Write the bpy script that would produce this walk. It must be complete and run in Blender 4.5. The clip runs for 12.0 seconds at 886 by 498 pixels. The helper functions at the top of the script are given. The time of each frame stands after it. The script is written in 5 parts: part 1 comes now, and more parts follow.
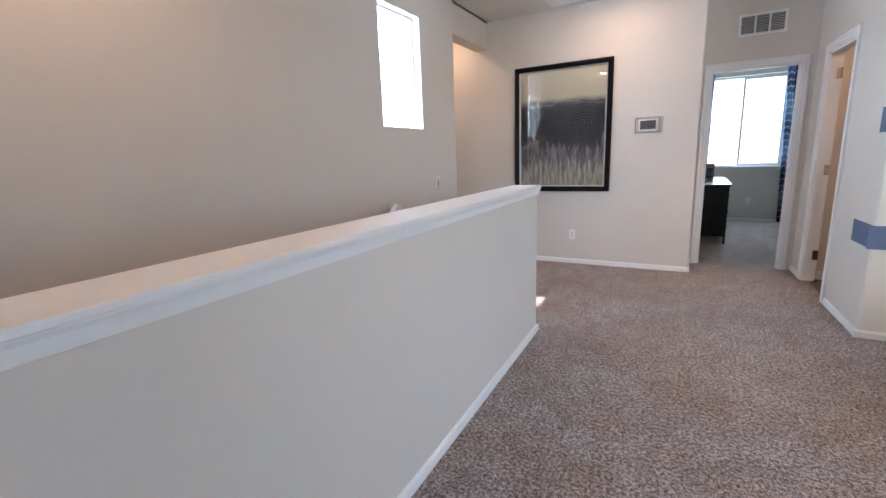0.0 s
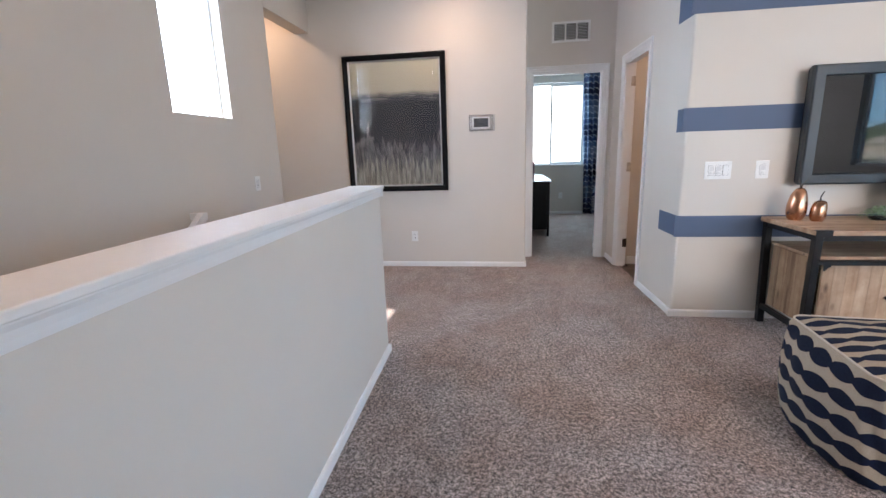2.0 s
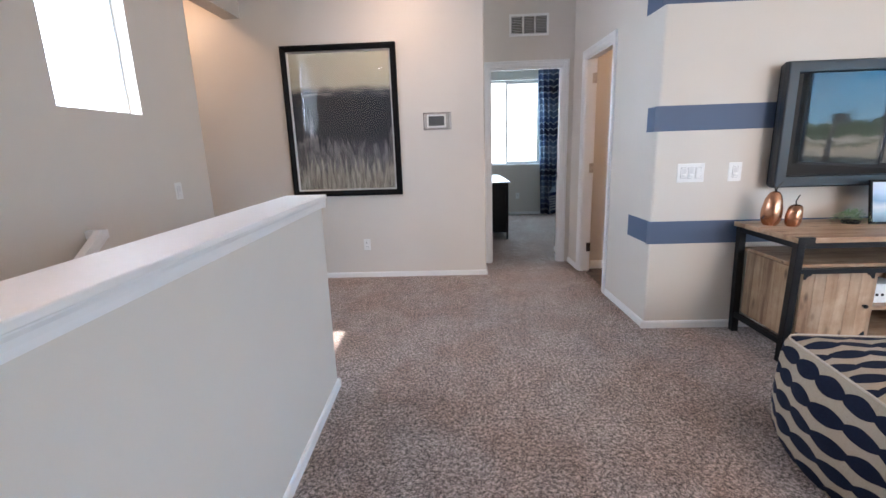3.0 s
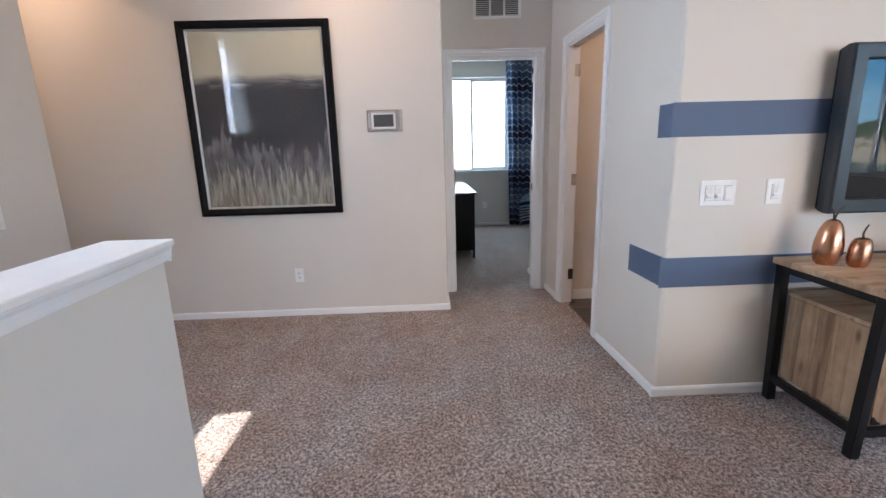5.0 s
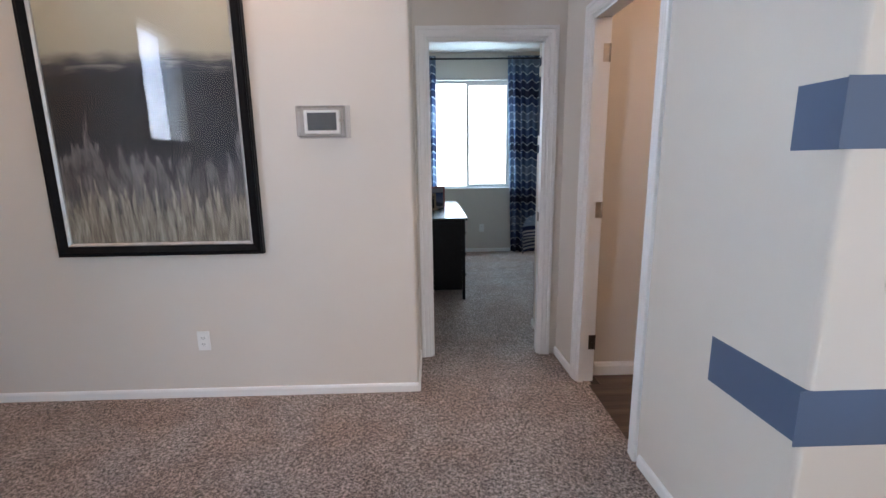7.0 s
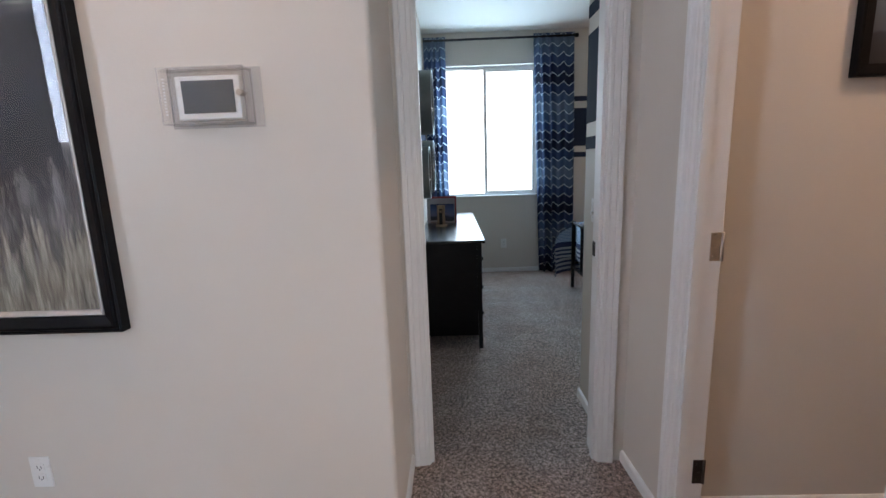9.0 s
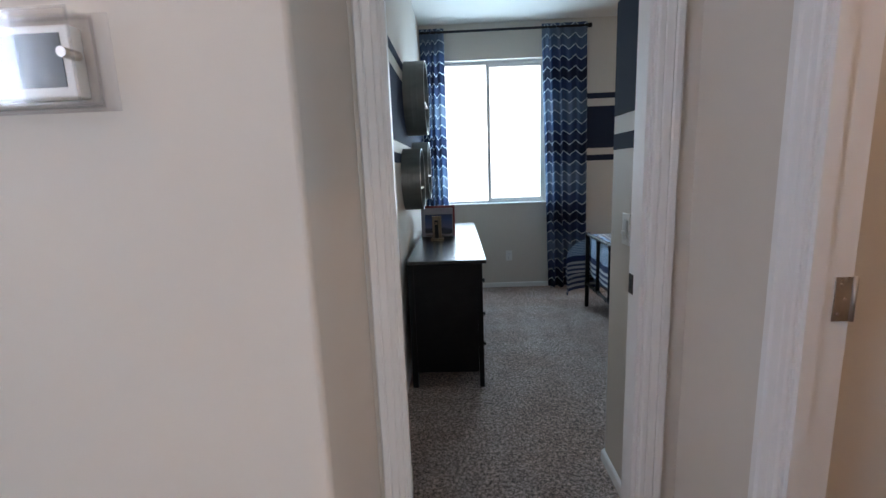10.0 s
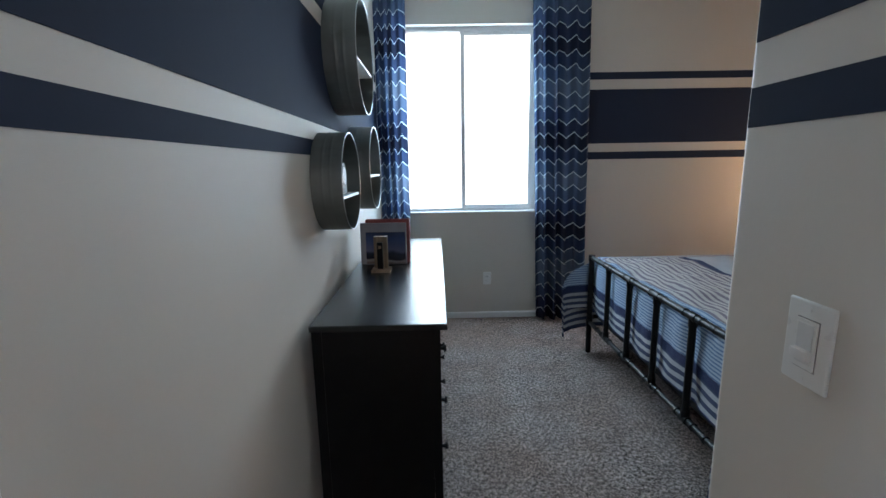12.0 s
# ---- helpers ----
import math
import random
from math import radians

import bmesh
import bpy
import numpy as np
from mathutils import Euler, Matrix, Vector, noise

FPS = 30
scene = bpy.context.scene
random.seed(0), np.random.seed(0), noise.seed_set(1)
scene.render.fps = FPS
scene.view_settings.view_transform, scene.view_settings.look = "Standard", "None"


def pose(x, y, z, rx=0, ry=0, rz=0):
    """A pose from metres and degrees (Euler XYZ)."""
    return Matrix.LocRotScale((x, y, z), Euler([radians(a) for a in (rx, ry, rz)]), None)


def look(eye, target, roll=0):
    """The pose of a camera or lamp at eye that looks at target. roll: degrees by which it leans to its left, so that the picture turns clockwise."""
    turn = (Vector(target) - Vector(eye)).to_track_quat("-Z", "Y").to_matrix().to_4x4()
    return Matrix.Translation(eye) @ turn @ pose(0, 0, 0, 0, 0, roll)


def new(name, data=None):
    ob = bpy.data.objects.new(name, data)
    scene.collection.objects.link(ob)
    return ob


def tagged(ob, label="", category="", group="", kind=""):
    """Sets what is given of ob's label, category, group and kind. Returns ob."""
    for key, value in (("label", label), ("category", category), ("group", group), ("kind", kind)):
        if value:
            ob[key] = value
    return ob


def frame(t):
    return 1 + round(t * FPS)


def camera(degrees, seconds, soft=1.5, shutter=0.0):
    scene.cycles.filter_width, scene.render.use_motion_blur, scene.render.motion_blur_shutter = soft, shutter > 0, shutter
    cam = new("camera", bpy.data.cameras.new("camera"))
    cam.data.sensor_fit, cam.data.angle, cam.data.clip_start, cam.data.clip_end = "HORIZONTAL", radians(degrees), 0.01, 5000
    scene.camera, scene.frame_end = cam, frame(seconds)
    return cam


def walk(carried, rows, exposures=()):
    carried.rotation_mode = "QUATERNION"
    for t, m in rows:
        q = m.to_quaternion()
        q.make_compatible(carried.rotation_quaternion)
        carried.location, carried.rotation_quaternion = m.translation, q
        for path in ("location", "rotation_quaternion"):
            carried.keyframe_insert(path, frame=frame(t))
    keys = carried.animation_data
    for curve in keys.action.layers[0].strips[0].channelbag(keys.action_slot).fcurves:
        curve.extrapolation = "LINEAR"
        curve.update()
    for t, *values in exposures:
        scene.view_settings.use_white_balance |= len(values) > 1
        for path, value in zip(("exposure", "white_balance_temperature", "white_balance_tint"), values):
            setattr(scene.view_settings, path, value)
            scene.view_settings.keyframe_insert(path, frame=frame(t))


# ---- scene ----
cam = camera(90.1, 12.0)
PATH = [
    (0, (0.326, 0.103, 1.276), (-0.642, 1.806, 0.871), -2.1),
    (0.5, (0.236, 0.149, 1.263), (-0.47, 1.974, 0.851), -2.1),
    (1, (0.199, 0.224, 1.235), (-0.278, 2.121, 0.816), -1.4),
    (1.5, (0.164, 0.37, 1.238), (-0.166, 2.298, 0.821), -0.8),
    (2, (0.137, 0.535, 1.251), (-0.148, 2.468, 0.821), -1.8),
    (2.5, (0.109, 0.712, 1.264), (-0.076, 2.656, 0.827), -1.6),
    (3, (0.088, 0.905, 1.273), (0.003, 2.853, 0.83), -1.9),
    (5, (0.184, 1.782, 1.308), (0.247, 3.732, 0.868), -1.6),
    (5.5, (0.223, 2.037, 1.302), (0.304, 3.988, 0.869), -1.4),
    (6, (0.296, 2.317, 1.306), (0.37, 4.273, 0.895), -1.3),
    (6.5, (0.366, 2.598, 1.315), (0.431, 4.558, 0.919), -0.9),
    (8.5, (0.541, 3.729, 1.32), (0.522, 5.694, 0.946), -1.8),
    (9, (0.549, 3.972, 1.319), (0.501, 5.937, 0.947), -2.0),
    (9.5, (0.583, 4.226, 1.33), (0.489, 6.194, 0.985), -2.4),
    (10, (0.614, 4.478, 1.321), (0.54, 6.446, 0.969), -2.2),
    (10.5, (0.646, 4.751, 1.332), (0.564, 6.72, 0.987), -2.1),
    (11, (0.682, 5.014, 1.319), (0.65, 6.983, 0.97), -1.7),
    (11.5, (0.722, 5.298, 1.314), (0.728, 7.266, 0.959), -1.3),
    (12, (0.742, 5.578, 1.321), (0.764, 7.544, 0.955), -1.0),
]
walk(cam, [(t, look(eye, target, roll)) for t, eye, target, roll in PATH], exposures=[(0, 1.54), (3, 1.55), (5.5, 1.50), (8.5, 1.36), (10, 1.26), (11, 1.19), (11.5, 1.20), (12, 1.44)])

SUN_ELEVATION, SUN_AZ = radians(58.0), (0.992, 0.126)   # the way in which the light travels over the ground
world = bpy.data.worlds.new("world")
scene.world = world
world.use_nodes = True
wn = world.node_tree
sky = wn.nodes.new("ShaderNodeTexSky")
sky.sky_type, sky.sun_disc, sky.sun_elevation = "NISHITA", False, SUN_ELEVATION
sky.sun_rotation = math.atan2(-SUN_AZ[0], -SUN_AZ[1])
wn.links.new(sky.outputs[0], wn.nodes["Background"].inputs[0])
wn.nodes["Background"].inputs[1].default_value = 0.15


def lamp(name, kind, m, energy, color=(1, 1, 1), size=0.0, size_y=0.0):
    data = bpy.data.lights.new(name, kind)
    data.energy, data.color = energy, color
    if kind == "AREA":
        data.shape, data.size, data.size_y = "RECTANGLE", size, size_y or size
    elif kind == "SUN":
        data.angle = radians(0.5)
    else:
        data.shadow_soft_size = size
    ob = new(name, data)
    ob.matrix_world = m
    return ob


way = Vector((SUN_AZ[0] * math.cos(SUN_ELEVATION), SUN_AZ[1] * math.cos(SUN_ELEVATION), -math.sin(SUN_ELEVATION)))
lamp("sun", "SUN", look((0, 0, 20), Vector((0, 0, 20)) + way), 5.0, (1.0, 0.97, 0.93))
DAY = (0.86, 0.87, 0.95)
WARM = (1.0, 0.66, 0.47)
lamp("window_light_bedroom", "AREA", look((0.98, 9.385, 1.68), (0.98, 5.0, 1.68)), 16, (0.54, 0.78, 1.0), 1.08, 1.42)
lamp("window_light_stair", "AREA", look((-2.10, 3.445, 2.02), (0.5, 3.445, 2.02)), 11, (0.66, 0.76, 1.0), 0.60, 0.95)
# the lamp at the back wall is an added fill, out of view
lamp("back_fill_light", "AREA", look((3.7, -2.66, 1.6), (3.7, 3.0, 1.6)), 62, DAY, 2.7, 1.4)
# recessed ceiling lamps; those of loft and stair are unseen warm fills, added
for name, x, y, z, power in (("can_light_picture", -0.42, 4.76, 2.775, 2.3), ("can_light_hall", -2.45, 4.87, 2.755, 2.2), ("loft_fill_light", 2.6, 1.6, 2.775, 8), ("stair_fill_light", -1.35, 0.9, 2.775, 4.2), ("can_light_bath", 2.3, 4.7, 2.69, 5.0)):
    lamp(name, "AREA", look((x, y, z), (x, y, 0)), power, WARM, 0.11)
lamp("bedside_bulb", "POINT", pose(3.75, 8.80, 1.20), 4.0, (1.0, 0.6, 0.34), size=0.05)


# ---- materials ----
class Nodes:
    """A small builder for a node material."""

    def __init__(self, name):
        self.mat = bpy.data.materials.new(name)
        self.mat.use_nodes = True
        self.tree = self.mat.node_tree
        self.bsdf = self.tree.nodes["Principled BSDF"]
        self.coord = self.add("ShaderNodeTexCoord")

    def add(self, kind, **values):
        node = self.tree.nodes.new(kind)
        for key, value in values.items():
            if key in node.inputs:
                node.inputs[key].default_value = value
            else:
                setattr(node, key, value)
        return node

    def link(self, a, b):
        self.tree.links.new(a, b)

    def mapped(self, scale=(1, 1, 1), rot=(0, 0, 0)):
        node = self.add("ShaderNodeMapping")
        node.inputs["Scale"].default_value = scale
        node.inputs["Rotation"].default_value = rot
        self.link(self.coord.outputs["Object"], node.inputs[0])
        return node.outputs[0]

    def noise(self, scale, detail=3.0, vector=None, rough=0.5):
        node = self.add("ShaderNodeTexNoise", Scale=scale, Detail=detail, Roughness=rough)
        self.link(vector or self.coord.outputs["Object"], node.inputs["Vector"])
        return node.outputs["Fac"]

    def ramp(self, fac, stops, kind="LINEAR"):
        node = self.add("ShaderNodeValToRGB")
        node.color_ramp.interpolation = kind
        elements = node.color_ramp.elements
        while len(elements) < len(stops):
            elements.new(0.5)
        for e, (pos, col) in zip(elements, stops):
            e.position = pos
            e.color = (*col, 1) if len(col) == 3 else col
        self.link(fac, node.inputs[0])
        return node.outputs[0]

    def mix(self, fac, a, b, blend="MIX"):
        node = self.add("ShaderNodeMix", data_type="RGBA", blend_type=blend)
        for socket, value in ((node.inputs[0], fac), (node.inputs[6], a), (node.inputs[7], b)):
            if isinstance(value, bpy.types.NodeSocket):
                self.link(value, socket)
            elif isinstance(value, (int, float)):
                socket.default_value = value
            else:
                socket.default_value = (*value, 1)
        return node.outputs[2]

    def math(self, op, a, b=None, c=None):
        node = self.add("ShaderNodeMath", operation=op)
        for n, value in enumerate((a, b, c)):
            if isinstance(value, bpy.types.NodeSocket):
                self.link(value, node.inputs[n])
            elif value is not None:
                node.inputs[n].default_value = value
        return node.outputs[0]

    def split(self, vector=None):
        node = self.add("ShaderNodeSeparateXYZ")
        self.link(vector or self.coord.outputs["Object"], node.inputs[0])
        return node.outputs

    def color(self, value):
        if isinstance(value, bpy.types.NodeSocket):
            self.link(value, self.bsdf.inputs["Base Color"])
        else:
            self.bsdf.inputs["Base Color"].default_value = (*value, 1)
        return self

    def rough(self, value):
        if isinstance(value, bpy.types.NodeSocket):
            self.link(value, self.bsdf.inputs["Roughness"])
        else:
            self.bsdf.inputs["Roughness"].default_value = value
        return self

    def bump(self, height, strength=0.3, distance=0.002):
        node = self.add("ShaderNodeBump", Strength=strength, Distance=distance)
        self.link(height, node.inputs["Height"])
        self.link(node.outputs[0], self.bsdf.inputs["Normal"])
        return self


def plain(name, col, rough=0.5, metal=0.0, grain=0.04, scale=30.0, bump=0.05):
    n = Nodes(name)
    fac = n.noise(scale, 4)
    lo, hi = [max(c * (1 - grain), 0) for c in col], [min(c * (1 + grain), 1) for c in col]
    n.color(n.ramp(fac, [(0.3, lo), (0.7, hi)])).rough(n.ramp(n.noise(scale * 0.3, 3), [(0.3, [rough * 0.85] * 3), (0.7, [min(rough * 1.15, 1)] * 3)]))
    n.bsdf.inputs["Metallic"].default_value = metal
    if bump:
        n.bump(fac, bump, 0.001)
    return n.mat


def wall_paint(name, col, grain=0.02):
    n = Nodes(name)
    big, fine = n.noise(1.3, 3), n.noise(90, 5)
    lo, hi = [c * (1 - grain) for c in col], [min(1, c * (1 + grain)) for c in col]
    n.color(n.ramp(big, [(0.3, lo), (0.7, hi)])).rough(0.62)
    n.bump(n.math("ADD", n.math("MULTIPLY", fine, 0.6), n.math("MULTIPLY", n.noise(28, 3), 1.0)), 0.22, 0.0016)
    return n.mat


def carpet_material():
    n = Nodes("carpet_material")
    warp = n.add("ShaderNodeMix", data_type="RGBA", blend_type="LINEAR_LIGHT")
    warp.inputs[0].default_value = 0.012
    wobble = n.add("ShaderNodeTexNoise", Scale=90.0, Detail=2.0)
    n.link(n.coord.outputs["Object"], wobble.inputs["Vector"])
    n.link(n.coord.outputs["Object"], warp.inputs[6])
    n.link(wobble.outputs["Color"], warp.inputs[7])
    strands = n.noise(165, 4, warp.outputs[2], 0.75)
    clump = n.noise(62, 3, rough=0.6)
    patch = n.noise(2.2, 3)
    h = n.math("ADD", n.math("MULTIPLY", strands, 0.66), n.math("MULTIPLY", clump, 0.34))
    # the near-black low stops paint shade into the hollows between tufts
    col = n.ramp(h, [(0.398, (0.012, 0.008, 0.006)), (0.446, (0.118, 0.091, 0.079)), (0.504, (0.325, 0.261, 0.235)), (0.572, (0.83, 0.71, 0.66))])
    col = n.mix(n.ramp(patch, [(0.40, (0, 0, 0)), (0.60, (1, 1, 1))]), col, n.mix(1.0, col, (0.90, 0.81, 0.75), "MULTIPLY"))
    col = n.mix(n.ramp(n.noise(9.0, 4), [(0.40, (0, 0, 0)), (0.62, (1, 1, 1))]), col, n.mix(1.0, col, (0.82, 0.80, 0.80), "MULTIPLY"))
    n.color(col).rough(0.95)
    n.bsdf.inputs["Sheen Weight"].default_value = 0.15
    n.bump(h, 1.0, 0.010)
    return n.mat


WALL = wall_paint("wall_paint_greige", (0.646, 0.602, 0.542))
CEIL = wall_paint("ceiling_paint_white", (0.72, 0.71, 0.68))
TRIM = plain("trim_paint_white", (0.79, 0.79, 0.78), 0.42, grain=0.01, bump=0.0)
BLUE = wall_paint("stripe_paint_slate_blue", (0.082, 0.120, 0.200), 0.03)
NAVY = wall_paint("stripe_paint_charcoal_navy", (0.028, 0.038, 0.068), 0.04)
NAVY.node_tree.nodes["Principled BSDF"].inputs["Specular IOR Level"].default_value = 0.1
NAVY.node_tree.nodes["Principled BSDF"].inputs["Roughness"].default_value = 0.8
CARPET = carpet_material()
BLACK = plain("black_frame_paint", (0.004, 0.004, 0.005), 0.5, grain=0.2)
BLACK.node_tree.nodes["Principled BSDF"].inputs["Specular IOR Level"].default_value = 0.15
WHITE_PLASTIC = plain("white_plastic", (0.80, 0.80, 0.78), 0.3, grain=0.01, bump=0.0)


# ---- geometry helpers ----
def box(bm, x0, x1, y0, y1, z0, z1):
    vs = [bm.verts.new(p) for p in ((x0, y0, z0), (x1, y0, z0), (x1, y1, z0), (x0, y1, z0), (x0, y0, z1), (x1, y0, z1), (x1, y1, z1), (x0, y1, z1))]
    for f in ((0, 3, 2, 1), (4, 5, 6, 7), (0, 1, 5, 4), (1, 2, 6, 5), (2, 3, 7, 6), (3, 0, 4, 7)):
        bm.faces.new([vs[i] for i in f])
    return vs


def bevel(bm, width, segments=2, upright_at=None):
    """Rounds the edges; with upright_at only the upright ones at those places of the plan."""
    if upright_at is None:
        edges = list(bm.edges)
    else:
        edges = []
        for e in bm.edges:
            a, b = e.verts[0].co, e.verts[1].co
            if abs(a.x - b.x) + abs(a.y - b.y) < 1e-5 and any(abs(a.x - x) + abs(a.y - y) < 1e-4 for x, y in upright_at):
                edges.append(e)
    bmesh.ops.bevel(bm, geom=edges, offset=width, segments=segments, profile=0.5, affect="EDGES", clamp_overlap=True)


def mesh_of(name, bm, material, smooth=False):
    bmesh.ops.recalc_face_normals(bm, faces=bm.faces)
    data = bpy.data.meshes.new(name)
    bm.to_mesh(data)
    bm.free()
    data.materials.append(material)
    if smooth:
        data.polygons.foreach_set("use_smooth", [True] * len(data.polygons))
        data.set_sharp_from_angle(angle=radians(40))
        for p in data.polygons:
            if p.area > 0.0004 and max(abs(c) for c in p.normal) > 0.9999 and len(p.vertices) >= 4:
                p.use_smooth = False
    return data


def part(name, bm, material, parent=None, label="", smooth=False):
    ob = new(name, mesh_of(name, bm, material, smooth))
    ob.parent = parent
    return tagged(ob, label=label)


def slab(name, boxes, material, parent=None, label="", round_at=None, radius=0.012, kind=""):
    """One mesh of boxes (x0, x1, y0, y1, z0, z1)."""
    bm = bmesh.new()
    for b in boxes:
        box(bm, *b)
    if round_at:
        bevel(bm, radius, 3, round_at)
    ob = part(name, bm, material, parent, label, smooth=bool(round_at))
    return tagged(ob, kind=kind)


def soft_box(name, b, material, parent=None, label="", r=0.003, segments=2):
    bm = bmesh.new()
    box(bm, *b)
    bevel(bm, r, segments)
    return part(name, bm, material, parent, label, smooth=True)


def thing(name, label, category, at=(0, 0, 0), group="", kind=""):
    ob = new(name)
    ob.location = at
    ob.empty_display_size = 0.1
    return tagged(ob, label=label, category=category, group=group, kind=kind)


def tube(bm, a, b, r, n=12, r2=None):
    a, b = Vector(a), Vector(b)
    q = (b - a).to_track_quat("Z", "Y").to_matrix()
    rings = []
    for c, rr in ((a, r), (b, r if r2 is None else r2)):
        rings.append([bm.verts.new(c + q @ Vector((rr * math.cos(2 * math.pi * i / n), rr * math.sin(2 * math.pi * i / n), 0))) for i in range(n)])
    for i in range(n):
        j = (i + 1) % n
        bm.faces.new((rings[0][i], rings[0][j], rings[1][j], rings[1][i]))
    bm.faces.new(rings[0][::-1])
    bm.faces.new(rings[1])


def lathe(bm, profile, centre=(0, 0, 0), n=32):
    """Turns (radius, height) pairs round an upright axis."""
    rings = [[bm.verts.new((centre[0] + r * math.cos(2 * math.pi * i / n), centre[1] + r * math.sin(2 * math.pi * i / n), centre[2] + z)) for i in range(n)] for r, z in profile]
    for a, b in zip(rings, rings[1:]):
        for i in range(n):
            j = (i + 1) % n
            bm.faces.new((a[i], a[j], b[j], b[i]))
    bm.faces.new(rings[0][::-1])
    bm.faces.new(rings[-1])


def extrude_profile(bm, points, a, b, axis):
    """A strip with the section points, (out, up), that runs from a to b; axis: the way 'out' points."""
    a, b, axis = Vector(a), Vector(b), Vector(axis)
    ends = [[bm.verts.new(p + axis * o + Vector((0, 0, u))) for o, u in points] for p in (a, b)]
    k = len(points)
    for i in range(k):
        j = (i + 1) % k
        bm.faces.new((ends[0][i], ends[0][j], ends[1][j], ends[1][i]))
    bm.faces.new(ends[0][::-1])
    bm.faces.new(ends[1])


# ---- the large structure ----
LZ, BZ, TOP = 2.81, 2.78, 3.1
XS, XW, XC, XR, XB = -1.91, -0.615, 0.334, 1.318, 0.262       # stair wall, half wall's face, passage's two sides, bedroom's wall
YP, YT, YD, YW = 5.287, 3.862, 5.748, 9.33                   # picture wall, striped wall, bedroom's door wall, window wall
DX0, DX1, DH = 0.404, 1.168, 2.062                          # bedroom doorway in its wall
BY0, BY1 = 4.664, 5.363                                     # bathroom doorway
WX0, WX1, WZ0, WZ1 = 0.42, 1.583, 0.935, 2.425               # bedroom window
SY0, SY1, SZ0, SZ1 = 3.14, 3.75, 1.54, 2.505                # stair window
EX, SOUTH, FOOT = 5.5, -2.6, -2.9
XE = 1.412                                                   # the passage wall's far face

slab("wall_picture", [(-3.2, XC, YP, YD + 0.115, -0.3, TOP)], WALL, round_at=[(XC, YP)], kind="structure")
slab("wall_door", [(XC, DX0, YD, YD + 0.115, 0, TOP), (DX1, 1.36, YD, YD + 0.115, 0, TOP), (DX0, DX1, YD, YD + 0.115, DH, TOP)], WALL, kind="structure")
slab("wall_bedroom_west", [(0.10, XB, YD + 0.115, YW, -0.3, TOP)], WALL, kind="structure")
slab("wall_window", [(0.10, WX0, YW, YW + 0.15, -0.3, TOP), (WX1, 4.25, YW, YW + 0.15, -0.3, TOP), (WX0, WX1, YW, YW + 0.15, -0.3, WZ0), (WX0, WX1, YW, YW + 0.15, WZ1, TOP)], WALL, kind="structure")
slab("wall_closet", [(1.24, 1.42, YD + 0.115, 6.31, 0, TOP)], WALL, round_at=[(1.24, 6.31)], kind="structure")
slab("wall_bath_north", [(1.36, 4.1, 5.42, 5.87, 0, TOP), (1.42, 4.1, 5.87, 6.31, 0, TOP)], WALL, kind="structure")
slab("wall_passage_end", [(XR, XE, BY1, YD - 0.0005, 0, TOP)], WALL, kind="structure")
slab("wall_bedroom_east", [(4.1, 4.25, 5.42, YW, -0.3, TOP)], WALL, kind="structure")
slab("wall_passage_east", [(XR, XE, YT, BY0, -0.3, TOP), (XR, XE, BY0, BY1, DH, TOP)], WALL, round_at=[(XR, YT)], radius=0.013, kind="structure")
slab("wall_striped", [(1.44152, EX, YT, YT + 0.115, -0.3, TOP)], WALL, kind="structure")
slab("wall_bath_east", [(4.0, 4.1, YT + 0.115, 5.42, -0.3, TOP)], WALL, kind="structure")
slab("wall_stair", [(XS - 0.15, XS, SOUTH, SY0, FOOT, TOP), (XS - 0.15, XS, SY1, 4.40, FOOT, TOP), (XS - 0.15, XS, SY0, SY1, FOOT, SZ0), (XS - 0.15, XS, SY0, SY1, SZ1, TOP), (XS - 0.15, XS, 4.40, YP, 2.50, TOP)], WALL, round_at=[(XS, 4.40)], kind="structure")
slab("wall_hall_south", [(-3.2, XS - 0.15, 4.25, 4.40, -0.3, TOP)], WALL, kind="structure")
slab("wall_hall_west", [(-3.35, -3.2, 4.25, YD + 0.115, -0.3, TOP)], WALL, kind="structure")
slab("wall_south", [(XS - 0.15, 2.3, SOUTH - 0.15, SOUTH, FOOT, TOP), (5.1, EX + 0.15, SOUTH - 0.15, SOUTH, FOOT, TOP), (2.3, 5.1, SOUTH - 0.15, SOUTH, FOOT, 0.9), (2.3, 5.1, SOUTH - 0.15, SOUTH, 2.3, TOP)], WALL, kind="structure")
# unseen wall, added to keep the back lamp's light off the half wall
slab("light_block_wall", [(1.50, 1.62, SOUTH, -0.70, -0.2, TOP)], WALL, kind="structure")
slab("wall_east", [(EX, EX + 0.15, SOUTH, -0.95, FOOT, TOP), (EX, EX + 0.15, 1.35, YT + 0.115, FOOT, TOP), (EX, EX + 0.15, -0.95, 1.35, FOOT, 0.85), (EX, EX + 0.15, -0.95, 1.35, 2.35, TOP)], WALL, kind="structure")

slab("ceiling", [(-3.2, XS, 4.40, YP, LZ - 0.02, TOP - 0.05), (XS, EX, SOUTH, YP, LZ, TOP - 0.05), (XC, XR, YP, YD, LZ, TOP - 0.05)], CEIL, kind="structure")
slab("ceiling_bedroom", [(XB, 4.1, YD + 0.115, YW, BZ, TOP - 0.05)], CEIL, kind="structure")
# the west overhang is an unseen eave, added to trim the sun patch
slab("roof_added_eave", [(XS - 0.78, EX + 0.2, SOUTH - 0.2, 4.2, TOP, TOP + 0.12), (XS - 0.16, EX + 0.2, 4.2, YW + 0.2, TOP, TOP + 0.12), (-3.4, XS - 0.16, 4.2, YW + 0.2, TOP, TOP + 0.12)], CEIL, kind="structure")

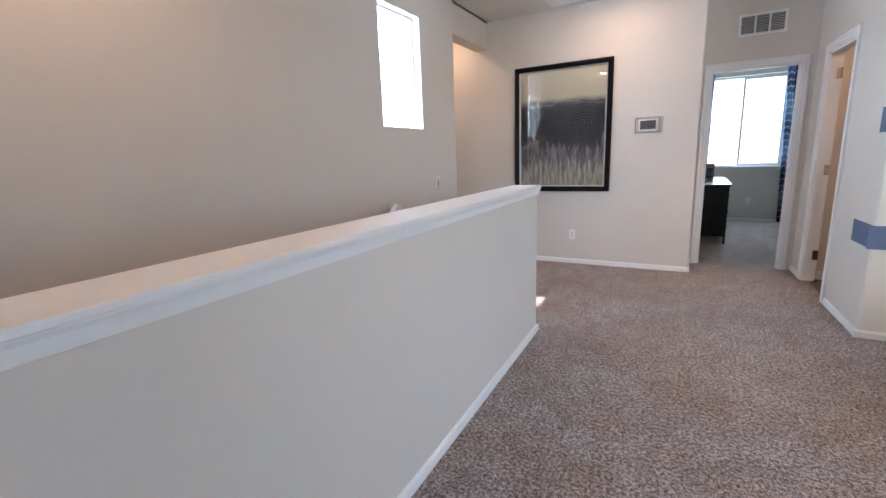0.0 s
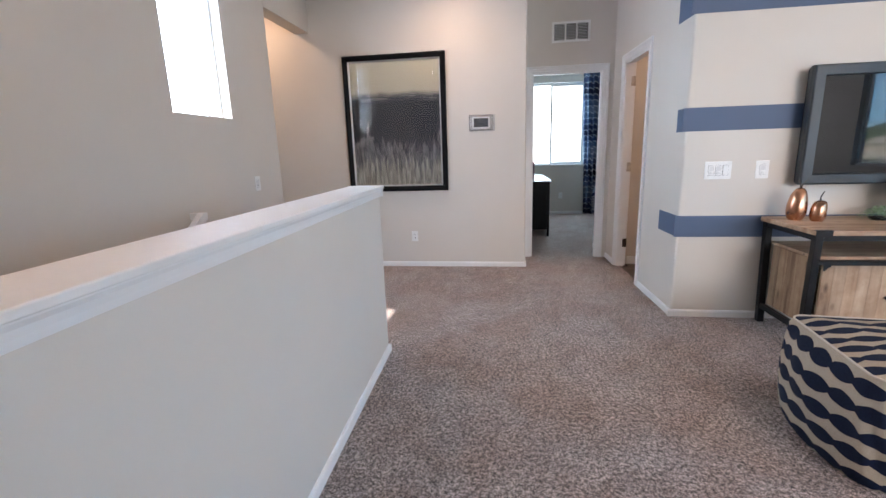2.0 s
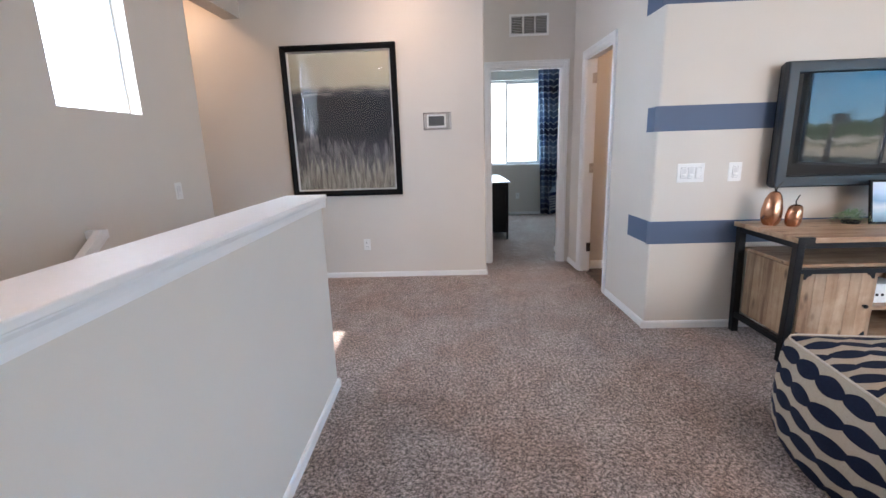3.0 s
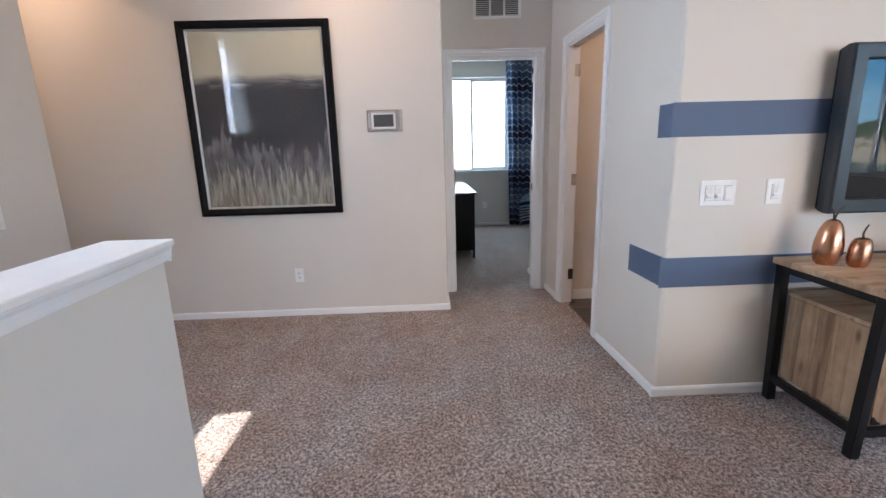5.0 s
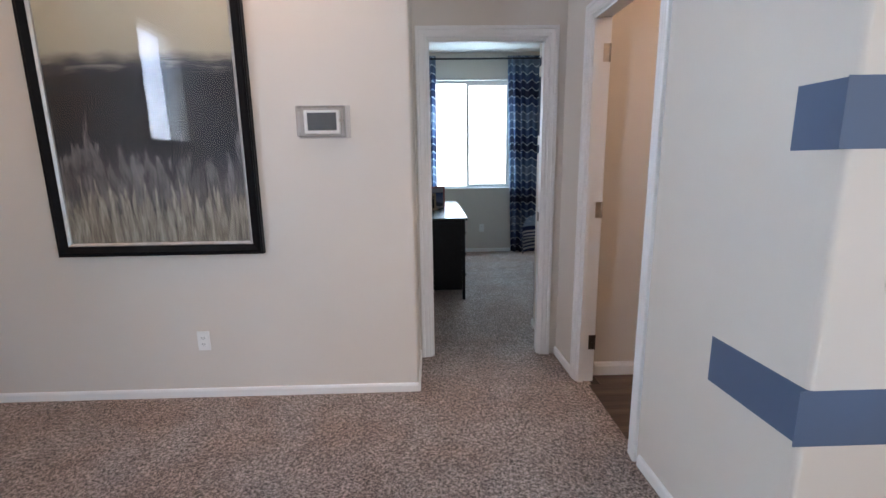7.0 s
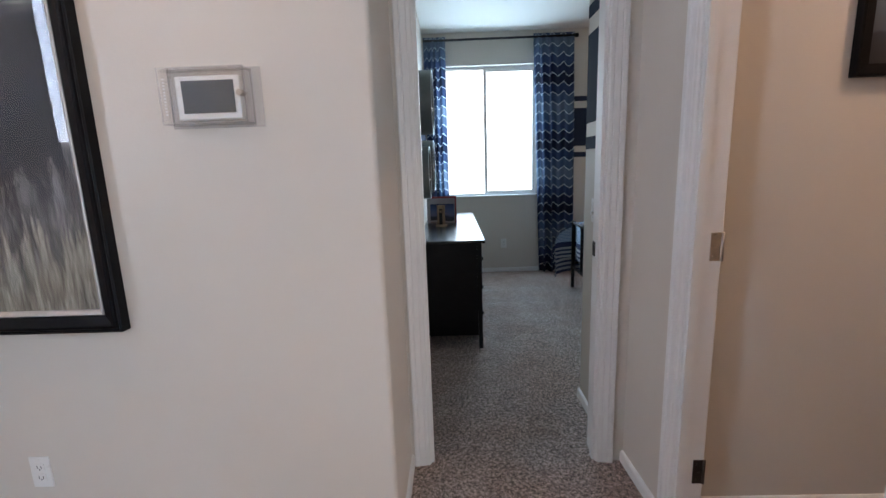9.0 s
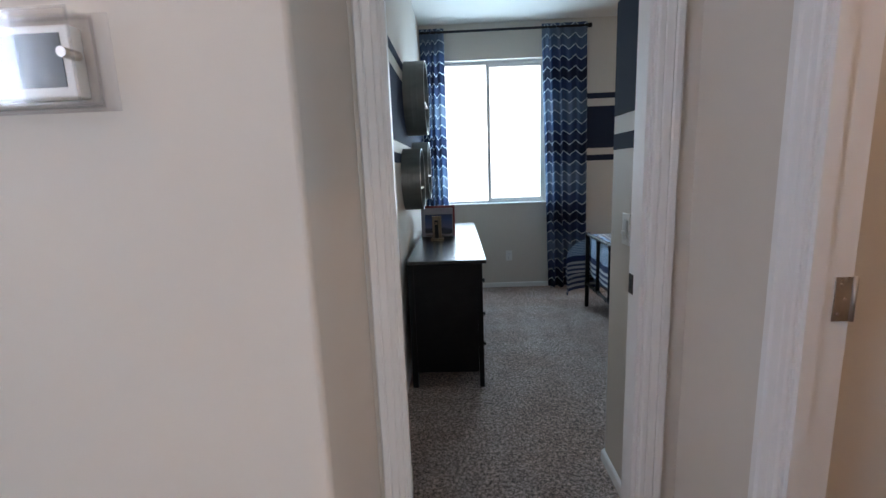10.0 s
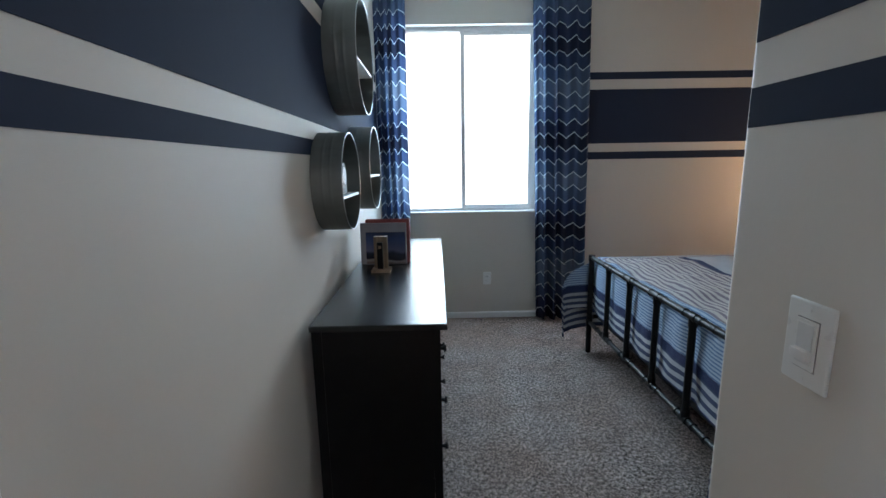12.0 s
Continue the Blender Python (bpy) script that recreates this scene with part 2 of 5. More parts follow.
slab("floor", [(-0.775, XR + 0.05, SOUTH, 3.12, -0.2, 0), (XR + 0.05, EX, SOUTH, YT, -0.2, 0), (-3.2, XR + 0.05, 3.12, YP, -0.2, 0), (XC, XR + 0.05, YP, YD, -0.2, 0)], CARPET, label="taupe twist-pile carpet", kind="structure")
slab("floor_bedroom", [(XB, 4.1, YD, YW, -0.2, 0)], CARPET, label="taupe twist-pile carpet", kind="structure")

STEPS, RISE, RUN = 15, 0.185, 0.255
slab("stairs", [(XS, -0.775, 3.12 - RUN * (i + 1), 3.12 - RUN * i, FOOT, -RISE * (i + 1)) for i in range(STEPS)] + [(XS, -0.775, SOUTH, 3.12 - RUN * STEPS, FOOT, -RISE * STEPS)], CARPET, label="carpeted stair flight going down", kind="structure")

# the half wall beside the stairs
def slant(ob):
    """The half wall runs 2 degrees off the other walls."""
    for v in ob.data.vertices:
        v.co.x += 0.035 * (3.1 - v.co.y)
    return ob


slant(slab("half_wall", [(-0.775, XW, SOUTH, 3.112, FOOT, 1.03)], WALL, round_at=[(XW, 3.112), (-0.775, 3.112)], kind="structure"))


# ---- more materials ----
def glass_material(name, tint=(1, 1, 1), rough=0.0, ior=1.45):
    n = Nodes(name)
    n.color(tint).rough(rough)
    n.bsdf.inputs["Transmission Weight"].default_value = 1.0
    n.bsdf.inputs["IOR"].default_value = ior
    return n.mat


def thin_glass(name, ior=1.5, rough=0.0):
    """A thin sheet: clear, with a gloss that grows towards the edge of sight."""
    n = Nodes(name)
    n.tree.nodes.remove(n.bsdf)
    clear, gloss = n.add("ShaderNodeBsdfTransparent"), n.add("ShaderNodeBsdfGlossy", Roughness=rough)
    face, mx = n.add("ShaderNodeLayerWeight", Blend=0.5), n.add("ShaderNodeMixShader")
    low = ((ior - 1) / (ior + 1)) ** 2
    n.link(n.math("ADD", low, n.math("MULTIPLY", n.math("POWER", face.outputs["Facing"], 5.0), 1.0 - low)), mx.inputs[0])
    n.link(clear.outputs[0], mx.inputs[1])
    n.link(gloss.outputs[0], mx.inputs[2])
    n.link(mx.outputs[0], n.tree.nodes["Material Output"].inputs["Surface"])
    return n.mat


def wood_material(name, dark, mid, light, along="z", scale=1.0, rough=0.5, knots=False):
    """Grained wood; each object takes its own piece of the grain."""
    n = Nodes(name)
    info = n.add("ShaderNodeObjectInfo")
    shift = n.add("ShaderNodeVectorMath", operation="MULTIPLY_ADD")
    n.link(info.outputs["Random"], shift.inputs[1])
    shift.inputs[0].default_value = (7.0, 3.0, 5.0)
    n.link(n.coord.outputs["Object"], shift.inputs[2])
    stretch = {"x": (1.2, 14, 14), "y": (14, 1.2, 14), "z": (14, 14, 1.2)}[along]
    m = n.add("ShaderNodeMapping")
    m.inputs["Scale"].default_value = [s * scale for s in stretch]
    n.link(shift.outputs[0], m.inputs[0])
    a, b = n.noise(1.0, 5, m.outputs[0], 0.6), n.noise(5.0, 4, m.outputs[0], 0.6)
    fac = n.math("ADD", n.math("MULTIPLY", a, 0.65), n.math("MULTIPLY", b, 0.35))
    tone = n.ramp(fac, [(0.36, dark), (0.5, mid), (0.64, light)])
    if knots:
        squash = {"x": (5.0, 13, 13), "y": (13, 5.0, 13), "z": (13, 13, 5.0)}[along]
        km = n.add("ShaderNodeMapping")
        km.inputs["Scale"].default_value = squash
        n.link(shift.outputs[0], km.inputs[0])
        cell = n.add("ShaderNodeTexVoronoi", Scale=1.0, Randomness=1.0)
        n.link(km.outputs[0], cell.inputs["Vector"])
        knot = n.ramp(cell.outputs["Distance"], [(0.05, (0.8,) * 3), (0.22, (0, 0, 0))])
        tone = n.mix(knot, tone, [c * 0.45 for c in dark])
        saw = n.noise(7.0, 6, rough=0.7)
        tone = n.mix(n.ramp(saw, [(0.42, (0.55,) * 3), (0.58, (0, 0, 0))]), tone, n.mix(1.0, tone, (0.72, 0.62, 0.54), "MULTIPLY"))
    bright = n.math("ADD", n.math("MULTIPLY", info.outputs["Random"], 0.3), 0.82)
    mul = n.add("ShaderNodeVectorMath", operation="SCALE")
    n.link(tone, mul.inputs[0])
    n.link(bright, mul.inputs["Scale"])
    n.color(mul.outputs[0]).rough(rough).bump(b, 0.25, 0.001)
    return n.mat


def painting_material():
    """Cream haze over a dark band over pale upright brush strokes; local x 0..0.98, z 0..1.28."""
    n = Nodes("abstract_painting")
    x, _, z = n.split()
    wide = n.noise(1.0, 4, n.mapped((21, 1, 6.0), (0, 0.08, 0)), 0.66)
    near = n.noise(1.0, 4, n.mapped((34, 7, 4.5), (0, -0.05, 0)), 0.66)
    hair = n.noise(1.0, 5, n.mapped((110, 1, 12)), 0.7)
    blot = n.noise(5.0, 5, rough=0.62)
    cols = n.noise(1.0, 2, n.mapped((9, 1, 0.3)))
    hor = n.noise(1.0, 4, n.mapped((5, 1, 34)), 0.6)
    zz = n.math("ADD", z, n.math("MULTIPLY", n.math("SUBTRACT", blot, 0.5), 0.14))
    base = n.ramp(n.math("DIVIDE", zz, 1.28), [(0.0, (0.07, 0.062, 0.058)), (0.28, (0.035, 0.034, 0.042)), (0.42, (0.006, 0.009, 0.017)), (0.66, (0.005, 0.008, 0.015)), (0.71, (0.030, 0.038, 0.050)), (0.735, (0.20, 0.19, 0.155)), (0.76, (0.42, 0.39, 0.29)), (1.0, (0.52, 0.485, 0.36))])

    def plumes(col, field, level, sway, soft, cover, lo, mid, hi):
        tip = n.math("ADD", level, n.math("MULTIPLY", n.math("SUBTRACT", field, 0.5), 0.75))
        tip = n.math("ADD", tip, n.math("MULTIPLY", n.math("SUBTRACT", cols, 0.5), sway))
        mask = n.math("MINIMUM", n.math("MAXIMUM", n.math("MULTIPLY", n.math("SUBTRACT", tip, z), soft), 0.0), cover)
        shade = n.math("ADD", n.math("MULTIPLY", field, 0.6), n.math("MULTIPLY", hair, 0.4))
        return n.mix(mask, col, n.ramp(shade, [(0.38, lo), (0.50, mid), (0.62, hi)]))

    col = plumes(base, wide, 0.47, 0.65, 16.0, 0.8, (0.035, 0.035, 0.042), (0.105, 0.102, 0.108), (0.26, 0.25, 0.255))
    col = plumes(col, near, 0.27, 0.35, 11.0, 0.9, (0.10, 0.09, 0.075), (0.25, 0.235, 0.19), (0.48, 0.46, 0.39))
    streak = n.math("MULTIPLY", n.math("MINIMUM", n.math("MAXIMUM", n.math("SUBTRACT", 1.0, n.math("MULTIPLY", n.math("ABSOLUTE", n.math("SUBTRACT", z, 0.92)), 16.0)), 0.0), 1.0), n.ramp(hor, [(0.5, (0, 0, 0)), (0.66, (0.8,) * 3)]))
    col = n.mix(streak, col, (0.36, 0.35, 0.31))
    n.color(col).rough(0.55).bump(hair, 0.3, 0.0015)
    return n.mat


def metal_material(name, col, rough, streak=(3, 3, 3)):
    n = Nodes(name)
    f = n.noise(6.0, 5, n.mapped(streak), 0.6)
    n.color(n.ramp(f, [(0.3, [c * 0.8 for c in col]), (0.7, [min(1, c * 1.15) for c in col])]))
    n.rough(n.ramp(f, [(0.3, [rough * 0.8] * 3), (0.7, [min(1, rough * 1.3)] * 3)]))
    n.bsdf.inputs["Metallic"].default_value = 1.0
    n.bump(f, 0.12, 0.001)
    return n.mat


GLASS = glass_material("window_glass")
PICTURE_GLASS = thin_glass("picture_glass", 1.46)
SHEET = thin_glass("clear_acrylic_sheet", 1.5, 0.03)
MILKY = plain("milky_acrylic", (0.84, 0.82, 0.82), 0.15, grain=0.01, bump=0.0)
MILKY.node_tree.nodes["Principled BSDF"].inputs["Alpha"].default_value = 0.17
VINYL = plain("white_vinyl", (0.80, 0.81, 0.82), 0.35, grain=0.01, bump=0.0)
SILVER = metal_material("silver_leaf", (0.55, 0.55, 0.54), 0.55)
NICKEL = metal_material("satin_nickel", (0.55, 0.50, 0.45), 0.32)
BRONZE = metal_material("oiled_bronze", (0.09, 0.075, 0.065), 0.4)
SCREEN_GREY = plain("grey_display", (0.11, 0.12, 0.13), 0.15, grain=0.02, bump=0)
SCREEN = plain("glossy_black_screen", (0.006, 0.007, 0.009), 0.008, grain=0.05, bump=0)
SCREEN.node_tree.nodes["Principled BSDF"].inputs["Specular IOR Level"].default_value = 0.32
SHADOW_GAP = plain("dark_gap_shade", (0.05, 0.048, 0.045), 0.8, grain=0.1)
SLOT = plain("socket_slot", (0.02, 0.02, 0.02), 0.6, bump=0)
PLANK = wood_material("dark_wood_floor", (0.035, 0.022, 0.016), (0.075, 0.048, 0.035), (0.13, 0.085, 0.062), along="x", rough=0.35)


def lean(ob):
    """The passage's east wall runs 1.5 degrees off the others."""
    for v in ob.data.vertices:
        if v.co.x < 1.43:
            v.co.x += 0.040 * (4.6 - v.co.y)
    return ob


for o in list(scene.objects):
    if o.name in ("wall_passage_east", "wall_passage_end"):
        lean(o)

# ---- trim ----
BASE = [(0, 0), (0.013, 0), (0.013, 0.038), (0.010, 0.046), (0.006, 0.050), (0, 0.052)]
BASE_TALL = [(0, 0), (0.014, 0), (0.014, 0.062), (0.010, 0.072), (0.010, 0.078), (0.005, 0.086), (0, 0.088)]


def skirt(a, b, out, profile=BASE):
    bm = bmesh.new()
    extrude_profile(bm, profile, (*a, 0), (*b, 0), (*out, 0))
    return tagged(part("baseboard", bm, TRIM), label="white painted baseboard along the wall", kind="structure")


skirt((-3.2, YP), (XC + 0.002, YP), (0, -1))
skirt((XC, YP - 0.013), (XC, YD), (1, 0))
lean(skirt((XR, 5.405), (XR, YD), (-1, 0)))
lean(skirt((XR, YT - 0.002), (XR, 4.585), (-1, 0)))
skirt((1.325, YT), (EX, YT), (0, -1))
slant(skirt((XW, SOUTH), (XW, 3.112), (1, 0)))
skirt((-0.775, 3.112), (XW + 0.013, 3.112), (0, 1))
skirt((XS, 3.13), (XS, 4.40), (1, 0))
skirt((XB, YD + 0.13), (XB, YW), (1, 0))
skirt((XB, YW), (4.1, YW), (0, -1))
skirt((1.24, YD + 0.13), (1.24, 6.31), (-1, 0))
skirt((1.24, 6.31), (4.1, 6.31), (0, 1))
skirt((1.42, 5.42), (4.0, 5.42), (0, -1), BASE_TALL)
skirt((EX, SOUTH), (EX, YT), (-1, 0))
skirt((XW, SOUTH), (EX, SOUTH), (0, 1))

# cap and bed moulding of the half wall
# a touch creamier than the trim: the warm wall's reflection put into the colour
CAP = plain("cap_paint_white_warmed", (0.79, 0.78, 0.76), 0.56, grain=0.01, bump=0.0)
HX0, HX1, HY = -0.775, XW, 3.112
slant(soft_box("half_wall_cap", (HX0 - 0.025, HX1 + 0.023, SOUTH, HY + 0.025, 1.045, 1.065), CAP, label="glossy white painted cap board on the half wall", r=0.004, segments=3))["kind"] = "structure"
bm = bmesh.new()
MOULD = [(0, 0.004), (0.005, 0.004), (0.006, 0.009), (0.008, 0.020), (0.012, 0.034), (0.018, 0.044), (0.019, 0.049), (0, 0.049)]
extrude_profile(bm, MOULD, (HX1, SOUTH, 0.997), (HX1, HY + 0.018, 0.997), (1, 0, 0))
extrude_profile(bm, MOULD, (HX0, SOUTH, 0.997), (HX0, HY + 0.018, 0.997), (-1, 0, 0))
extrude_profile(bm, MOULD, (HX0 - 0.018, HY, 0.997), (HX1 + 0.018, HY, 0.997), (0, 1, 0))
box(bm, HX0 + 0.01, HX1 - 0.01, SOUTH, HY - 0.01, 1.02, 1.0455)
tagged(slant(part("trim", bm, TRIM)), label="white moulding under the cap board", kind="structure")

CASE = [(0, 0), (0, 0.006), (0.004, 0.010), (0.016, 0.011), (0.018, 0.008), (0.021, 0.012), (0.040, 0.014), (0.044, 0.011), (0.048, 0.017), (0.062, 0.018), (0.067, 0.014), (0.067, 0)]


def casing(x0, x1, top, y, out, horizontal_axis="x"):
    """A three-sided mitred door casing round the opening x0..x1; (u from the opening outwards, proud of the wall)."""
    bm = bmesh.new()
    rows = []
    for u, p in CASE:
        path = [(x0 - u, 0), (x0 - u, top + u), (x1 + u, top + u), (x1 + u, 0)]
        ring = []
        for h, z in path:
            if horizontal_axis == "x":
                ring.append(bm.verts.new((h, y + out * p, z)))
            else:
                ring.append(bm.verts.new((y + out * p, h, z)))
        rows.append(ring)
    for a, b in zip(rows, rows[1:]):
        for i in range(3):
            bm.faces.new((a[i], a[i + 1], b[i + 1], b[i]))
    return tagged(part("door_casing", bm, TRIM), label="white moulded door casing", kind="structure")


def hinge(parent, at, face, normal, material=NICKEL):
    """A leaf 0.09 high on a jamb face; face: the way it is wide, normal: the way it looks."""
    bm = bmesh.new()
    at, f, n = Vector(at), Vector(face), Vector(normal)
    lo, hi = at - f * 0.016 - Vector((0, 0, 0.045)), at + f * 0.016 + n * 0.0025 + Vector((0, 0, 0.045))
    box(bm, min(lo.x, hi.x), max(lo.x, hi.x), min(lo.y, hi.y), max(lo.y, hi.y), lo.z, hi.z)
    tube(bm, at + f * 0.02 + n * 0.003 + Vector((0, 0, -0.045)), at + f * 0.02 + n * 0.003 + Vector((0, 0, 0.045)), 0.005, 8)
    for dz in (-0.03, 0.0, 0.03):
        c = at + n * 0.0025 + Vector((0, 0, dz)) - f * (0.006 if dz else -0.004)
        tube(bm, c, c + n * 0.001, 0.0035, 8)
    return part("hinge", bm, material, parent, "satin metal hinge leaf", smooth=True)


# the bedroom doorway, without its door
J = 0.018
door_1 = tagged(new("door_1"), label="white cased doorway to the bedroom with no door in it", category="doorway", kind="structure")
slab("jamb", [(DX0, DX0 + J, YD - 0.002, YD + 0.117, 0, DH - J), (DX1 - J, DX1, YD - 0.002, YD + 0.117, 0, DH - J), (DX0, DX1, YD - 0.002, YD + 0.117, DH - J, DH)], TRIM, door_1)
slab("door_stop", [(DX0 + J, DX0 + J + 0.011, YD + 0.010, YD + 0.040, 0, DH - J), (DX1 - J - 0.011, DX1 - J, YD + 0.010, YD + 0.040, 0, DH - J), (DX0 + J, DX1 - J, YD + 0.010, YD + 0.040, DH - J - 0.011, DH - J)], TRIM, door_1)
casing(DX0 + 0.012, DX1 - 0.012, DH - 0.012, YD, -1)
casing(DX0 + 0.012, DX1 - 0.012, DH - 0.012, YD + 0.115, 1)
for z in (0.25, 1.04, 1.87):
    hinge(door_1, (DX0 + J, YD + 0.064, z + 0.03), (0, 1, 0), (1, 0, 0))
bm = bmesh.new()
box(bm, DX1 - J - 0.0025, DX1 - J, YD + 0.080, YD + 0.112, 0.915, 0.978)
bevel(bm, 0.0008, 1)
strike = part("strike_plate", bm, BRONZE, door_1, "dark bronze latch strike plate")
bm = bmesh.new()
box(bm, DX1 - J - 0.0035, DX1 - J - 0.0025, YD + 0.089, YD + 0.101, 0.932, 0.962)
part("latch_hole", bm, SLOT, strike)

# the bathroom doorway, without its door
door_2 = tagged(new("door_2"), label="white cased doorway to the bathroom with no door in it", category="doorway", kind="structure")
lean(slab("jamb", [(XR - 0.002, XE + 0.0015, BY0, BY0 + J, 0, DH - J), (XR - 0.002, XE + 0.0015, BY1 - J, BY1, 0, DH - J), (XR - 0.002, XE + 0.0015, BY0, BY1, DH - J, DH)], TRIM, door_2))
lean(slab("door_stop", [(1.322, 1.352, BY0 + J, BY0 + J + 0.011, 0, DH - J), (1.322, 1.352, BY1 - J - 0.011, BY1 - J, 0, DH - J), (1.322, 1.352, BY0 + J, BY1 - J, DH - J - 0.011, DH - J)], TRIM, door_2))
lean(casing(BY0 + 0.012, BY1 - 0.012, DH - 0.012, XR, -1, "y"))
lean(casing(BY0 + 0.012, BY1 - 0.012, DH - 0.012, XE, 1, "y"))
for z in (0.25, 1.04, 1.87):
    hinge(door_2, (1.366, BY1 - J, z), (1, 0, 0), (0, -1, 0), NICKEL if z > 1 else BRONZE)

# stripes of paint on the loft's wall, a film 2 mm proud
def stripe(name, b, material, leaning=False, label=""):
    bm = bmesh.new()
    box(bm, *b)
    ob = tagged(part(name, bm, material), label=label, kind="structure")
    return lean(ob) if leaning else ob


for z0, z1, back in ((0.600, 0.752, 4.215), (1.333, 1.488, 4.010), (2.072, 2.227, 4.115)):
    stripe("wall_stripe", (XR + 0.008, EX, YT - 0.002, YT, z0, z1), BLUE, label="slate blue painted stripe round the wall's corner")
    stripe("wall_stripe", (XR - 0.002, XR, YT + 0.008, back, z0, z1), BLUE, True, label="slate blue painted stripe round the wall's corner")
    bm = bmesh.new()
    pts = [(XR - 0.002, YT + 0.010), (XR - 0.0005, YT + 0.003), (XR + 0.003, YT - 0.0005), (XR + 0.010, YT - 0.002), (XR + 0.012, YT + 0.004), (XR + 0.004, YT + 0.012)]
    low, high = [bm.verts.new((x, y, z0)) for x, y in pts], [bm.verts.new((x, y, z1)) for x, y in pts]
    for i in range(6):
        bm.faces.new((low[i], low[(i + 1) % 6], high[(i + 1) % 6], high[i]))
    bm.faces.new(low)
    bm.faces.new(high)
    lean(tagged(part("wall_stripe", bm, BLUE), kind="structure"))
for z0, z1, w0 in ((1.373, 1.433, -0.014), (1.500, 1.915, -0.012), (1.990, 2.048, 0.002)):
    stripe("wall_stripe", (XB, XB + 0.002, YD + 0.135, YW, z0, z1), NAVY, label="charcoal navy painted stripe on the bedroom wall")
    stripe("wall_stripe", (WX1 + 0.02, 4.1, YW - 0.002, YW, z0 + w0, z1 + (w0 if z1 < 1.5 else 0)), NAVY, label="charcoal navy painted stripe on the bedroom wall")
    stripe("wall_stripe", (1.238, 1.24, YD + 0.19, 6.298, z0, z1), NAVY, label="charcoal navy painted stripe on the bedroom wall")
    stripe("wall_stripe", (1.252, 4.1, 6.31, 6.312, z0, z1), NAVY, label="charcoal navy painted stripe on the bedroom wall")


# ---- windows ----
def window(name, label, x0, x1, z0, z1, y, mull, axis="x", latch=True, single=False):
    """A sliding window in the plane y (or x): outer frame, one fixed pane, one sash."""
    w = tagged(new(name), label=label, category="window", kind="structure")

    def b(bm, u0, u1, d0, d1, za, zb):
        if axis == "x":
            box(bm, u0, u1, y + d0, y + d1, za, zb)
        else:
            box(bm, y - d1, y - d0, u0, u1, za, zb)

    t = 0.016 if single else 0.030
    bm = bmesh.new()
    b(bm, x0, x0 + t, 0, 0.07, z0, z1), b(bm, x1 - t, x1, 0, 0.07, z0, z1)
    b(bm, x0 + t, x1 - t, 0, 0.07, z0, z0 + t), b(bm, x0 + t, x1 - t, 0, 0.07, z1 - t, z1)
    part("window_frame", bm, VINYL, w)
    if single:
        bm = bmesh.new()
        b(bm, x0 + t, x1 - t, 0.046, 0.050, z0 + t, z1 - t)
        part("pane", bm, GLASS, w).visible_shadow = False
        return w
    s = 0.028
    bm = bmesh.new()
    a0, a1 = mull - 0.018, x1 - t
    b(bm, a0, a0 + 0.034, 0.008, 0.038, z0 + t, z1 - t), b(bm, a1 - s, a1, 0.008, 0.038, z0 + t, z1 - t)
    b(bm, a0 + 0.034, a1 - s, 0.008, 0.038, z0 + t, z0 + t + s), b(bm, a0 + 0.034, a1 - s, 0.008, 0.038, z1 - t - s, z1 - t)
    sash = part("sash", bm, VINYL, w)
    bm = bmesh.new()
    b(bm, a0 + 0.034, a1 - s, 0.021, 0.025, z0 + t + s, z1 - t - s)
    pane = part("pane", bm, GLASS, sash)
    pane.visible_shadow = False
    bm = bmesh.new()
    b(bm, mull - 0.024, mull + 0.004, 0.040, 0.066, z0 + t, z1 - t)
    b(bm, x0 + t, mull - 0.024, 0.046, 0.050, z0 + t, z1 - t)
    pane = part("pane", bm, GLASS, w)
    pane.visible_shadow = False
    if latch:
        bm = bmesh.new()
        b(bm, a0 + 0.006, a0 + 0.026, -0.012, 0.010, 1.66, 1.73)
        bevel(bm, 0.004, 2)
        part("latch", bm, VINYL, w)
    return w


window("window_1", "white vinyl sliding window with two panes", WX0, WX1, WZ0, WZ1, YW + 0.075, 0.972)
soft_box("window_sill", (WX0 + 0.001, WX1 - 0.001, YW - 0.006, YW + 0.075, WZ0 - 0.004, WZ0 + 0.008), TRIM)["kind"] = "structure"
window("window_2", "tall white vinyl window high over the stairs", SY0, SY1, SZ0, SZ1, XS - 0.075, 3.43, "y", latch=False, single=True)
for name, args in (("window_3", (-0.95, 1.35, 0.85, 2.35, EX + 0.14, 0.47)),):
    window(name, "white vinyl sliding window of the loft", *args, axis="y")
# unseen window, added round the fill lamp at the back
window("window_4", "unseen white vinyl sliding window added in the back wall for the fill light", 2.3, 5.1, 0.9, 2.3, SOUTH - 0.14, 3.7, "x")


# ---- wall plates and grilles ----
def wall_frame(at, out):
    """Local x runs along the wall, local y out of it, z up."""
    out = Vector(out)
    side = out.cross(Vector((0, 0, 1)))
    return Matrix.Translation(at) @ Matrix((side, out, (0, 0, 1))).transposed().to_4x4()


# grey that paints the shadow line round each switch surround
PLATE_GAP = plain("plate_joint_shade", (0.22, 0.215, 0.21), 0.6, bump=0)


